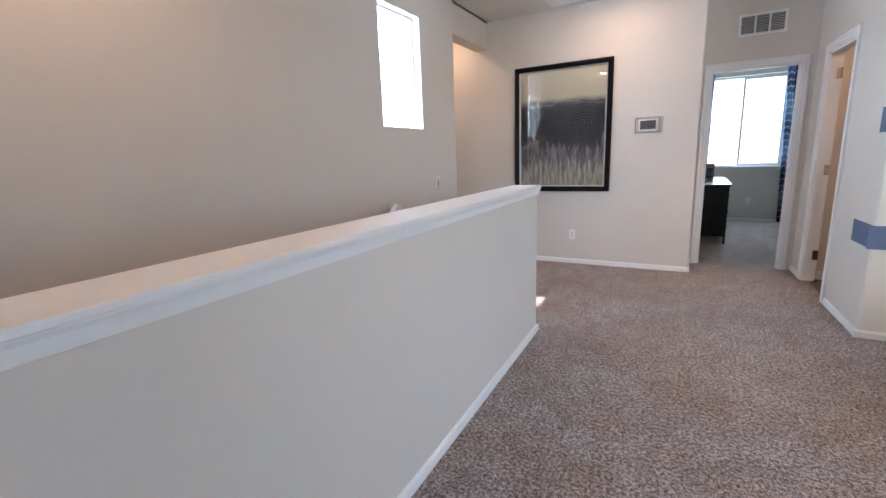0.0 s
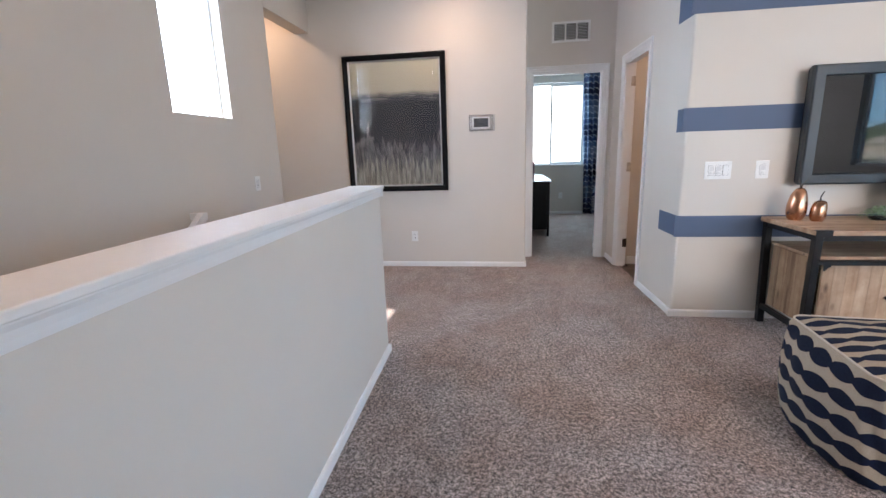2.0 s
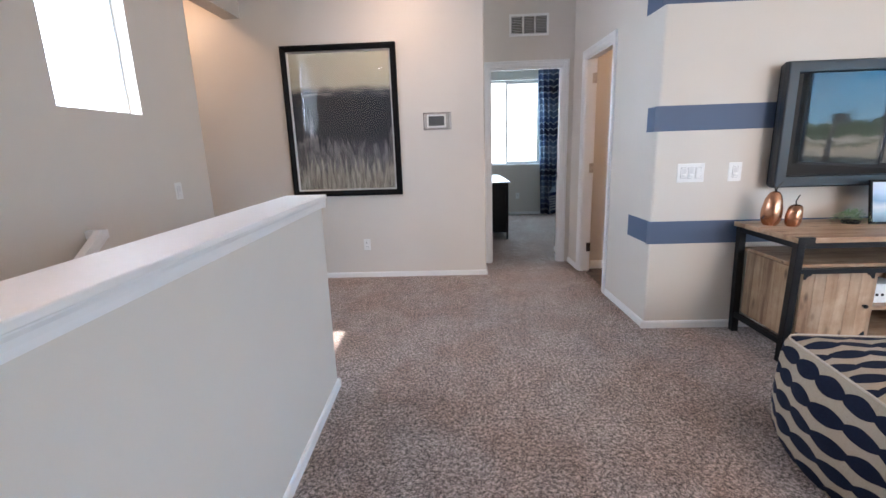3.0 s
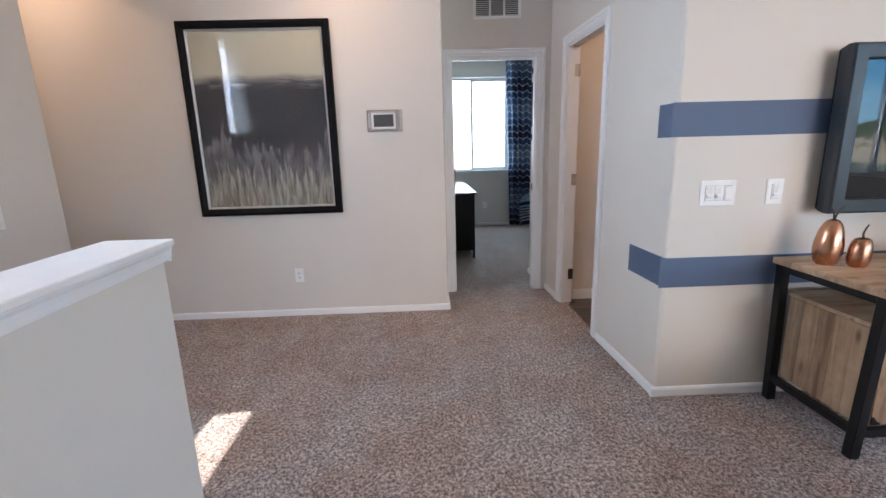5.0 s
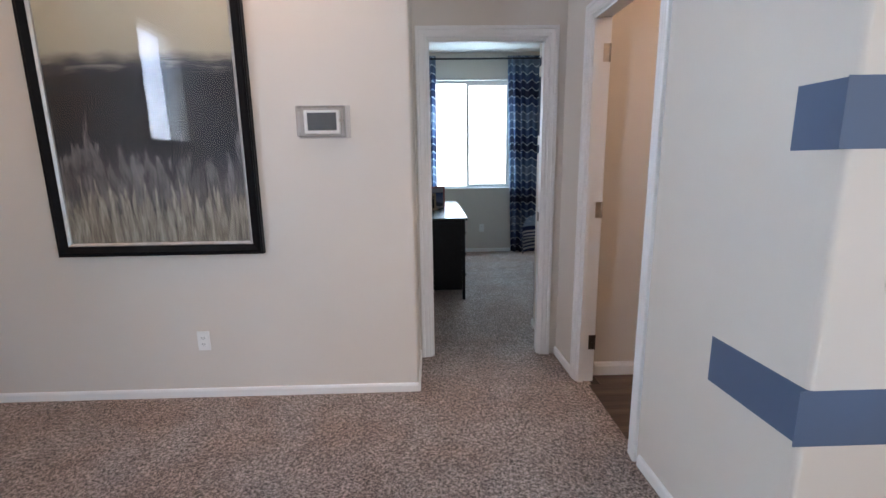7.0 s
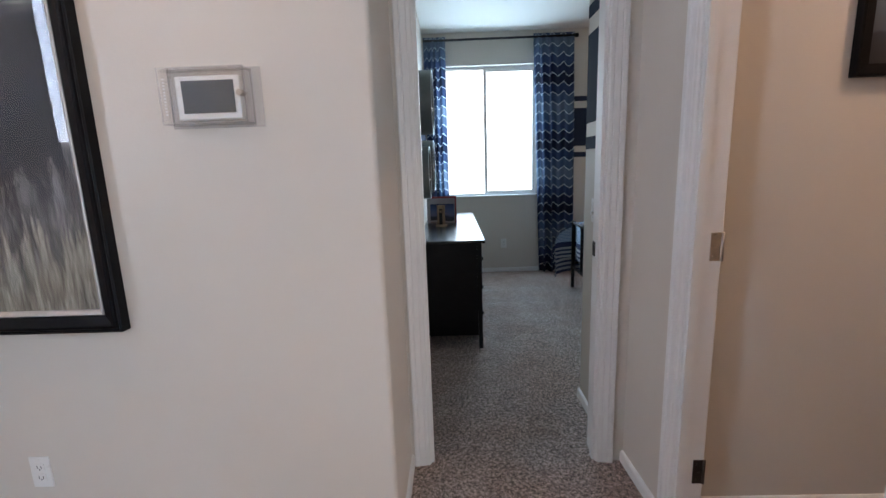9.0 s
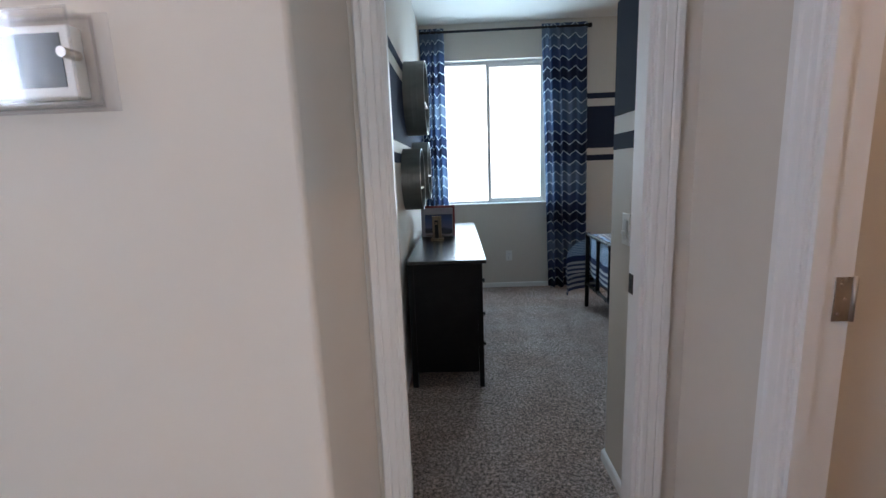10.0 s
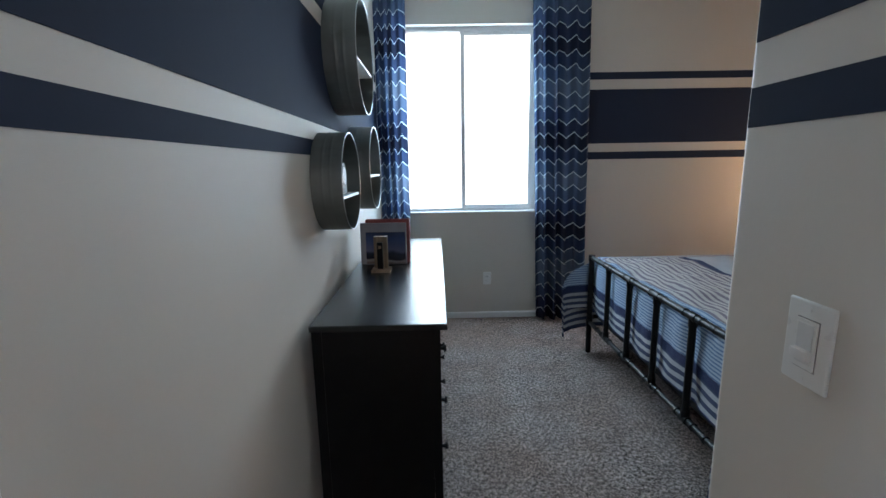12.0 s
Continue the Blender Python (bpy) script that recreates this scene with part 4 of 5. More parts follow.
def curve_profile(radii, height, steps=24):
    """A smooth outline through evenly spaced radii."""
    k = len(radii) - 1
    out = []
    for i in range(steps + 1):
        u = i / steps * k
        j = min(int(u), k - 1)
        f = u - j
        f = f * f * (3 - 2 * f)
        out.append((max(radii[j] * (1 - f) + radii[j + 1] * f, 0.002), height * i / steps))
    return out


pear("copper_pear", "tall copper pear ornament with two dark stems on the console", 1.992, 3.675, CZ,
     [(0.002, 0), (0.035, 0.0), (0.045, 0.012), (0.054, 0.040), (0.056, 0.070), (0.055, 0.100), (0.050, 0.130), (0.045, 0.158), (0.036, 0.182), (0.024, 0.200), (0.008, 0.208), (0.002, 0.209)], 0.06,
     [((0.010, 0, 0.205), (0.004, 0, 0.235), (-0.012, 0, 0.262)), ((0.010, 0, 0.205), (0.022, 0, 0.235), (0.048, 0, 0.262))])
pear("copper_apple", "short copper fruit ornament with a bent dark stem on the console", 2.083, 3.615, CZ,
     [(0.002, 0), (0.029, 0.0), (0.038, 0.012), (0.043, 0.035), (0.043, 0.060), (0.041, 0.085), (0.037, 0.108), (0.029, 0.124), (0.015, 0.131), (0.002, 0.130)], 0.14,
     [((0.008, 0, 0.128), (0.004, 0, 0.150), (0.016, 0, 0.178), (0.024, 0, 0.188))])

# small sprigs
pl = thing("small_plant", "low tuft of thin green sprigs on the console", "plant", (2.455, 3.655, CZ))
bm = bmesh.new()
lathe(bm, [(0.002, 0.0), (0.040, 0.0), (0.048, 0.012), (0.046, 0.018), (0.038, 0.012), (0.002, 0.010)], n=20)
part("tray", bm, IRON, pl, "shallow dark tray", smooth=True)
rnd = random.Random(4)
bm = bmesh.new()
for i in range(120):
    a, lift = rnd.uniform(0, 2 * math.pi), rnd.uniform(0.30, 1.45)
    L = rnd.uniform(0.09, 0.155)
    d = Vector((math.cos(a) * math.cos(lift), math.sin(a) * math.cos(lift), math.sin(lift)))
    base = Vector((rnd.uniform(-0.02, 0.02), rnd.uniform(-0.02, 0.02), 0.012))
    sidev = d.cross(Vector((0, 0, 1))).normalized()
    for k in range(6):
        c = base + d * L * (0.35 + 0.65 * k / 5) + Vector((0, 0, -0.25 * (L * k / 5) ** 2 * 20))
        w = sidev * rnd.choice((-1, 1)) * rnd.uniform(0.004, 0.009) + Vector((0, 0, rnd.uniform(-0.004, 0.008)))
        t2 = d * rnd.uniform(0.004, 0.010)
        vs = [bm.verts.new(c), bm.verts.new(c + w * 0.5 + t2), bm.verts.new(c + w + t2 * 1.4), bm.verts.new(c + w * 0.5 - t2 * 0.3)]
        bm.faces.new(vs)
tagged(part("sprigs", bm, LEAF, pl), kind="stuff")


def print_material(name, stops, height):
    n = Nodes(name)
    x, _, z = n.split()
    w = n.noise(9, 4)
    n.color(n.ramp(n.math("DIVIDE", n.math("ADD", z, n.math("MULTIPLY", n.math("SUBTRACT", w, 0.5), height * 0.3)), height), stops)).rough(0.25)
    return n.mat


fr = thing("photo_frame", "black-framed coastal photograph leaning on the console", "photo frame", (2.530, 3.62, CZ))
fr.rotation_euler = (radians(-12), 0, radians(-6))
bm = bmesh.new()
frame_strip(bm, 0.34, 0.262, [(0, 0.0), (0, 0.016), (0.012, 0.016), (0.012, 0.006)])
part("frame", bm, BLACK, fr, "thin black frame")
bm = bmesh.new()
box(bm, 0.011, 0.329, -0.007, 0.002, 0.011, 0.251)
part("photo", bm, print_material("coast_photo", [(0, (0.10, 0.16, 0.2)), (0.25, (0.30, 0.42, 0.5)), (0.4, (0.55, 0.6, 0.62)), (0.55, (0.22, 0.36, 0.55)), (0.7, (0.45, 0.6, 0.78)), (1, (0.65, 0.74, 0.85))], 0.26), fr, "pale blue coastal photo")

# pouf
def pouf_material():
    """Rows of navy beads on beige; UV in metres, u round the sides or across, v up."""
    n = Nodes("beaded_pouf_fabric")
    uv = n.add("ShaderNodeUVMap")
    uv.uv_map = "cloth"
    u, v, _ = n.split(uv.outputs[0])
    wob = n.math("MULTIPLY", n.math("SUBTRACT", n.noise(4.0, 2), 0.5), 0.02)
    row = n.math("DIVIDE", n.math("ADD", v, wob), 0.088)
    cell = n.math("FLOOR", row)
    d = n.math("ABSOLUTE", n.math("SUBTRACT", n.math("FRACT", row), 0.5))
    bead = n.math("ABSOLUTE", n.math("SINE", n.math("MULTIPLY", n.math("ADD", u, n.math("MULTIPLY", cell, 0.037)), math.pi / 0.124)))
    half = n.math("ADD", 0.12, n.math("MULTIPLY", n.math("POWER", bead, 0.75), 0.23))
    mask = n.math("GREATER_THAN", half, d)
    weave = n.noise(420, 2)
    navy = n.ramp(weave, [(0.3, (0.004, 0.007, 0.020)), (0.7, (0.011, 0.018, 0.045))])
    beige = n.ramp(weave, [(0.3, (0.33, 0.27, 0.20)), (0.7, (0.47, 0.40, 0.31))])
    n.color(n.mix(mask, beige, navy)).rough(0.85)
    n.bsdf.inputs["Specular IOR Level"].default_value = 0.2
    n.bump(n.math("ADD", n.math("MULTIPLY", weave, 0.4), n.math("MULTIPLY", n.noise(14, 3), 2.0)), 0.35, 0.004)
    return n.mat


POUF = pouf_material()
pouf = thing("pouf", "square navy and beige beaded pouf standing on the carpet", "pouf", (1.785, 2.410, 0))
pouf.rotation_euler = (0, 0, radians(-7))
PS, PH, PR = 0.330, 0.425, 0.060


def round_square(s, r, k=10):
    pts = []
    for q, (cx, cy) in enumerate(((1, 1), (-1, 1), (-1, -1), (1, -1))):
        for i in range(k + 1):
            a = math.pi / 2 * (q + i / k)
            pts.append((cx * (s - r) + r * math.cos(a), cy * (s - r) + r * math.sin(a)))
        # straight run to the next corner
        nx = ((-1, 1), (-1, -1), (1, -1), (1, 1))[q]
        a = math.pi / 2 * (q + 1)
        x0, y0 = pts[-1]
        x1, y1 = nx[0] * (s - r) + r * math.cos(a), nx[1] * (s - r) + r * math.sin(a)
        for i in range(1, 12):
            pts.append((x0 + (x1 - x0) * i / 12, y0 + (y1 - y0) * i / 12))
    return pts


base_ring = round_square(PS, PR)
arc = [0.0]
for i in range(1, len(base_ring) + 1):
    a, b = base_ring[i - 1], base_ring[i % len(base_ring)]
    arc.append(arc[-1] + math.hypot(a[0] - b[0], a[1] - b[1]))
bm = bmesh.new()
uvl = bm.loops.layers.uv.new("cloth")
rings, H = [], 22
for j in range(H + 1):
    h = j / H
    bulge = 1 + 0.13 * math.sin(math.pi * min(h * 0.76 + 0.24, 1)) ** 0.6 - 0.03 * max(0, 1 - h * 9) ** 2
    ring = []
    for i, (x, y) in enumerate(base_ring):
        w = 0.006 * math.sin(i * 0.9 + j * 0.35) * math.sin(math.pi * h) + 0.004 * noise.noise(Vector((x * 9, y * 9, h * 4)))
        k = bulge + w / PS
        m, q = 0.60 * (1 - h ** 4), PS * 1.20 / math.hypot(x, y)
        k *= (1 - m) + m * q
        ring.append(bm.verts.new((x * k, y * k, 0.002 + (PH - 0.002) * h)))
    rings.append(ring)
N = len(base_ring)
for j in range(H):
    for i in range(N):
        f = bm.faces.new((rings[j][i], rings[j][(i + 1) % N], rings[j + 1][(i + 1) % N], rings[j + 1][i]))
        for lp, (a, b) in zip(f.loops, ((arc[i], j), (arc[i + 1], j), (arc[i + 1], j + 1), (arc[i], j + 1))):
            lp[uvl].uv = (a, 0.02 + PH * b / H)
bm.faces.new(rings[0][::-1])
part("side", bm, POUF, pouf, smooth=True)
bm = bmesh.new()
uvl = bm.loops.layers.uv.new("cloth")
prev = None
K = 12
for j in range(K + 1):
    s = 1 - j / K
    ring = []
    for i, (x, y) in enumerate(base_ring):
        k = s
        crease = 0.010 * noise.noise(Vector((x * s * 7, y * s * 7, 3.3))) * (1 - s ** 6)
        dome = 0.035 * (1 - s ** 3)
        ring.append(bm.verts.new((x * k, y * k, PH + dome + crease)))
    if prev:
        for i in range(N):
            f = bm.faces.new((prev[i], prev[(i + 1) % N], ring[(i + 1) % N], ring[i]))
            for lp in f.loops:
                lp[uvl].uv = (lp.vert.co.x + 0.02 * lp.vert.co.y, lp.vert.co.y + 0.03)
    prev = ring
part("top_panel", bm, POUF, pouf, smooth=True)
bm = bmesh.new()
for i in range(N):
    a, b = base_ring[i], base_ring[(i + 1) % N]
    tube(bm, (a[0], a[1], PH + 0.001), (b[0], b[1], PH + 0.001), 0.0045, 6)
part("piping", bm, plain("beige_piping", (0.55, 0.48, 0.39), 0.8, grain=0.1, scale=200), pouf, "beige piped seam")

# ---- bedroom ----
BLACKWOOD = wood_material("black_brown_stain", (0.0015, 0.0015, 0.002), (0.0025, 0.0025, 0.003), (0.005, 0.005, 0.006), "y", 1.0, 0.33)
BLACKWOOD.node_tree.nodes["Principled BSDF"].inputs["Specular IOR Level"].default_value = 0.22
dr = thing("dresser", "long black-stained wooden dresser with round knobs against the wall", "dresser")
RX0, RX1, RY0, RY1, RZ = 0.304, 0.744, 7.010, 8.800, 0.777
# same stain, lighter and glossier: the window's shine is partly in the colour
BLACKTOP = wood_material("black_brown_stain_top_lit", (0.003, 0.003, 0.0035), (0.006, 0.006, 0.007), (0.012, 0.012, 0.014), "y", 1.0, 0.26)
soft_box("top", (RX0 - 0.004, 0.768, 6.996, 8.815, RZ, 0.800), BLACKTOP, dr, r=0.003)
for y0 in (RY0, RY1 - 0.022):
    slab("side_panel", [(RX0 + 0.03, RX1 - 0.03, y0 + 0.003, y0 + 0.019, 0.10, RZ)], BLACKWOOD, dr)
for y0 in (RY0, RY1 - 0.045):
    for x0 in (RX0, RX1 - 0.034):
        bm = bmesh.new()
        vs = box(bm, x0, x0 + 0.034, y0, y0 + 0.045 - 0.0, 0, RZ)
        for v in vs:
            if v.co.z < 0.01:
                v.co.x += 0.006 if x0 > 0.5 and v.co.x < x0 + 0.01 else 0
        part("leg", bm, BLACKWOOD, dr)
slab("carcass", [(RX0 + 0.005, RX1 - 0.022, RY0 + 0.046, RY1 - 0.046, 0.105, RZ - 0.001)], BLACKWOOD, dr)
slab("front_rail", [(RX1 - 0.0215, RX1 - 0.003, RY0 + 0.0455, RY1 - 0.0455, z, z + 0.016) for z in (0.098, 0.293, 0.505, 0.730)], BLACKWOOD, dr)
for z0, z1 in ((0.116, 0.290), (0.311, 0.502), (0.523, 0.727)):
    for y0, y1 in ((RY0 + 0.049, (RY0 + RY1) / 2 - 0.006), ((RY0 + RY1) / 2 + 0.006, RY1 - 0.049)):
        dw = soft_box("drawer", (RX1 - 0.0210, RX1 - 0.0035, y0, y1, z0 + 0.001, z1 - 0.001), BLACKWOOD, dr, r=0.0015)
        for ky in (y0 + 0.145, y1 - 0.145):
            bm = bmesh.new()
            c = (RX1 - 0.0035, ky, (z0 + z1) / 2)
            tube(bm, c, (c[0] + 0.016, ky, c[2]), 0.006, 12, 0.008)
            tube(bm, (c[0] + 0.016, ky, c[2]), (c[0] + 0.026, ky, c[2]), 0.016, 16, 0.012)
            part("knob", bm, BLACKWOOD, dw, "round black knob", smooth=True)

# things on the dresser
GREYBOARD = plain("pale_grey_board", (0.24, 0.22, 0.25), 0.6, grain=0.06)
REDCLOTH = plain("dark_red_book_cloth", (0.22, 0.025, 0.025), 0.6, grain=0.1)
PAGES = plain("book_pages", (0.6, 0.55, 0.45), 0.8, grain=0.1)
bk = thing("book", "upright red hardback standing on the dresser", "book")
slab("cover", [(0.345, 0.586, 8.000, 8.004, 0.8005, 1.040), (0.345, 0.586, 8.038, 8.042, 0.8005, 1.040), (0.582, 0.586, 8.004, 8.038, 0.8005, 1.040)], REDCLOTH, bk, "dark red cloth cover")
slab("pages", [(0.350, 0.581, 8.0045, 8.0375, 0.804, 1.036)], PAGES, bk)
pf = thing("photo_frame", "grey board with a dusk city photo leaning on the red book", "photo frame", (0.320, 7.965, 0.8005))
pf.rotation_euler = (radians(-3), 0, radians(-2))
soft_box("frame", (0, 0.250, -0.010, 0.010, 0, 0.226), GREYBOARD, pf, "pale grey board with rounded edges", r=0.002)
bm = bmesh.new()
box(bm, 0, 0.214, 0, 0.002, 0, 0.172)
photo = part("photo", bm, print_material("city_dusk_photo", [(0, (0.16, 0.10, 0.09)), (0.10, (0.30, 0.26, 0.28)), (0.16, (0.015, 0.015, 0.025)), (0.34, (0.02, 0.025, 0.05)), (0.42, (0.10, 0.11, 0.20)), (0.75, (0.035, 0.06, 0.17)), (1, (0.012, 0.02, 0.06))], 0.172), pf, "dusk city photo in blue")
photo.location = (0.030, -0.0125, 0.004)
TAN = wood_material("weathered_tan_wood", (0.14, 0.09, 0.06), (0.25, 0.17, 0.11), (0.36, 0.26, 0.18), "z", 1.5, 0.6)
be = thing("bookend", "small weathered wooden bookend block on the dresser", "bookend", (0.455, 7.790, 0.8005))
soft_box("foot", (-0.052, 0.045, -0.045, 0.045, 0, 0.014), TAN, be, r=0.002)
soft_box("post", (-0.040, 0.028, 0.005, 0.040, 0.0145, 0.178), TAN, be, r=0.002)
soft_box("dark_panel", (-0.022, 0.006, -0.018, 0.0045, 0.0145, 0.150), BLACK, be, "tall dark narrow block", r=0.002)
soft_box("face_ring", (-0.016, 0.000, -0.0195, -0.0178, 0.118, 0.135), TAN, be, r=0.0005)

# drum shelves of galvanised metal on the wall
GALV = metal_material("dark_galvanised_steel", (0.20, 0.21, 0.20), 0.5, (1, 8, 1))
RIM = metal_material("bright_steel_rim", (0.60, 0.63, 0.65), 0.35)
WHITEWOOD = plain("whitewashed_shelf", (0.62, 0.63, 0.62), 0.5, grain=0.08)


def drum(label, y, z, dia, depth, shelf):
    t = thing("drum_shelf", label, "wall shelf", (XB + 0.0025, y, z), group="drum shelves on the bedroom wall")
    R, n, th = dia / 2, 56, 0.004
    prof = [(0.0, R), (0.002, R)]
    for k in range(1, 8):
        x = depth * k / 8
        prof += [(x - 0.004, R), (x, R + (0.0011 if k in (3, 5) else 0)), (x + 0.004, R)]
    prof += [(depth, R), (depth, R - th), (0.010, R - th), (0.010, 0.002)]
    bm = bmesh.new()
    rings = [[bm.verts.new((x, r * math.cos(2 * math.pi * i / n), r * math.sin(2 * math.pi * i / n))) for i in range(n)] for x, r in prof]
    for a, b in zip(rings, rings[1:]):
        for i in range(n):
            bm.faces.new((a[i], a[(i + 1) % n], b[(i + 1) % n], b[i]))
    bm.faces.new(rings[-1])
    part("drum", bm, GALV, t, smooth=True)
    bm = bmesh.new()
    for i in range(n):
        a, b = 2 * math.pi * i / n, 2 * math.pi * (i + 1) / n
        tube(bm, (depth, (R - 0.002) * math.cos(a), (R - 0.002) * math.sin(a)), (depth, (R - 0.002) * math.cos(b), (R - 0.002) * math.sin(b)), 0.0024, 6)
    part("rim", bm, RIM, t, "bright rolled steel rim", smooth=True)
    half = math.sqrt(max((R - 0.006) ** 2 - shelf ** 2, 0.0001)) - 0.004
    slab("shelf_board", [(0.011, depth - 0.006, -half, half, shelf - 0.012, shelf)], WHITEWOOD, t, "whitewashed shelf board")
    return t


drum("large round galvanised drum shelf on the bedroom wall", 7.840, 1.835, 0.515, 0.145, -0.03)
drum("small round galvanised drum shelf over the dresser", 7.467, 1.266, 0.402, 0.120, -0.052)
drum("middle-sized round galvanised drum shelf over the dresser", 8.165, 1.318, 0.460, 0.128, -0.035)
ck = thing("shelf_clock", "small arched dark clock on the round shelf", "clock", (XB + 0.065, 7.50, 1.2145))
bm = bmesh.new()
n = 18
prof = [(-0.055, 0.0)] + [(-0.055 * math.cos(math.pi * i / n), 0.075 + 0.055 * math.sin(math.pi * i / n)) for i in range(n + 1)] + [(0.055, 0.0)]
a, b = [bm.verts.new((-0.018, y, z)) for y, z in prof], [bm.verts.new((0.018, y, z)) for y, z in prof]
bm.faces.new(a), bm.faces.new(b)
for i in range(len(prof)):
    j = (i + 1) % len(prof)
    bm.faces.new((a[i], a[j], b[j], b[i]))
part("case", bm, BLACK, ck, smooth=False)
bm = bmesh.new()
tube(bm, (0.0185, 0, 0.075), (0.021, 0, 0.075), 0.038, 24)
part("dial", bm, WHITEWOOD, ck, "pale clock face")
fg = thing("figurine", "small pale figurine shaped like a post on the round shelf", "ornament", (XB + 0.095, 7.365, 1.2145))
bm = bmesh.new()
lathe(bm, [(0.014, 0), (0.016, 0.006), (0.008, 0.012), (0.009, 0.05), (0.012, 0.056), (0.006, 0.068)], n=16)
part("body", bm, WHITEWOOD, fg, smooth=True)
kn = thing("ornament", "small dark knotted metal ornament on the large round shelf", "ornament", (XB + 0.095, 7.73, 1.8055))
bm = bmesh.new()
for i in range(20):
    a, b = 2 * math.pi * i / 20, 2 * math.pi * (i + 1) / 20
    tube(bm, (0.012 * math.sin(2 * a), 0.024 * math.cos(a), 0.030 + 0.024 * math.sin(a)), (0.012 * math.sin(2 * b), 0.024 * math.cos(b), 0.030 + 0.024 * math.sin(b)), 0.006, 8)
part("ring", bm, BRONZE, kn, smooth=True)

# curtains
def curtain_material():
    """Chevron rows; UV in metres along the cloth and up it."""
    n = Nodes("chevron_curtain_fabric")
    uv = n.add("ShaderNodeUVMap")
    uv.uv_map = "cloth"
    u, v, _ = n.split(uv.outputs[0])
    P, A, R = 0.142, 0.050, 0.104
    tri = n.math("ABSOLUTE", n.math("SUBTRACT", n.math("FRACT", n.math("DIVIDE", u, P)), 0.5))
    zig = n.math("ADD", v, n.math("MULTIPLY", tri, A * 2))
    row = n.math("DIVIDE", zig, R)
    fr = n.math("FRACT", row)
    line = n.math("LESS_THAN", fr, 0.082)
    # rows change shade in a cycle of seven
    cyc = n.math("FRACT", n.math("DIVIDE", n.math("FLOOR", row), 7.0))
    shade = n.ramp(cyc, [(0.0, (0.018, 0.026, 0.055)), (0.13, (0.026, 0.040, 0.088)), (0.27, (0.055, 0.085, 0.170)), (0.41, (0.095, 0.140, 0.225)), (0.56, (0.145, 0.190, 0.270)), (0.70, (0.080, 0.122, 0.205)), (0.84, (0.036, 0.058, 0.125))], "CONSTANT")
    weave = n.noise(350, 2)
    shade = n.mix(0.35, shade, n.mix(1.0, shade, n.ramp(weave, [(0.3, (0.5,) * 3), (0.7, (1,) * 3)]), "MULTIPLY"))
    col = n.mix(line, shade, (0.66, 0.74, 0.80))
    n.color(col).rough(0.8).bump(weave, 0.15, 0.001)
    # daylight comes through the cloth
    tr = n.add("ShaderNodeBsdfTranslucent")
    n.link(n.mix(0.0, col, (0, 0, 0)), tr.inputs["Color"])
    mx = n.add("ShaderNodeMixShader", Fac=0.42)
    out = n.tree.nodes["Material Output"]
    n.link(n.bsdf.outputs[0], mx.inputs[1])
    n.link(tr.outputs[0], mx.inputs[2])
    n.link(mx.outputs[0], out.inputs["Surface"])
    return n.mat


CHEVRON = curtain_material()
ROD_Y, ROD_Z = YW - 0.100, 2.680


def curtain(label, x0, x1, folds, seed, drift=0.0):
    t = thing("curtain", label, "curtain", ((x0 + x1) / 2, ROD_Y, 0.012), group="pair of window curtains")
    rnd = random.Random(seed)
    nx, nz = folds * 16, 48
    w, top_z = x1 - x0, ROD_Z + 0.035 - 0.012
    ph = [rnd.uniform(-0.5, 0.5) for _ in range(4)]
    bm = bmesh.new()
    uvl = bm.loops.layers.uv.new("cloth")
    grid, us = [], []
    for j in range(nz + 1):
        v = j / nz
        row, acc, last = [], 0.0, None
        urow = []
        for i in range(nx + 1):
            s = i / nx
            amp = (0.034 + 0.016 * math.sin(6.1 * s + ph[0] * 3)) * (0.55 + 0.45 * (1 - v)) * (1 - 0.55 * max(0, v - 0.97) / 0.03)
            warp = 0.018 * math.sin(2.4 * v * math.pi + ph[1] * 6 + s * 5) * (1 - v)
            flare = 1 - 0.09 * (1 - v)
            x = (-w / 2 + w * (s + 0.012 * math.sin(s * 21 + ph[2]))) * flare + drift * (1 - v)
            y = amp * math.sin(2 * math.pi * folds * s + ph[3] + warp * 8) + 0.006 * math.sin(9 * v + s * 30)
            if abs(v - 0.985) < 0.02:
                y *= 0.5
            p = Vector((x, y, v * top_z))
            if last is not None:
                acc += math.hypot(p.x - last.x, p.y - last.y)
            last = p
            row.append(bm.verts.new(p))
            urow.append(acc)
        grid.append(row)
        us.append(urow)
    for j in range(nz):
        for i in range(nx):
            f = bm.faces.new((grid[j][i], grid[j][i + 1], grid[j + 1][i + 1], grid[j + 1][i]))
            for lp, (a, b) in zip(f.loops, ((j, i), (j, i + 1), (j + 1, i + 1), (j + 1, i))):
                lp[uvl].uv = (us[nz // 2][b], a / nz * top_z)
    part("panel", bm, CHEVRON, t, smooth=True)
    return t


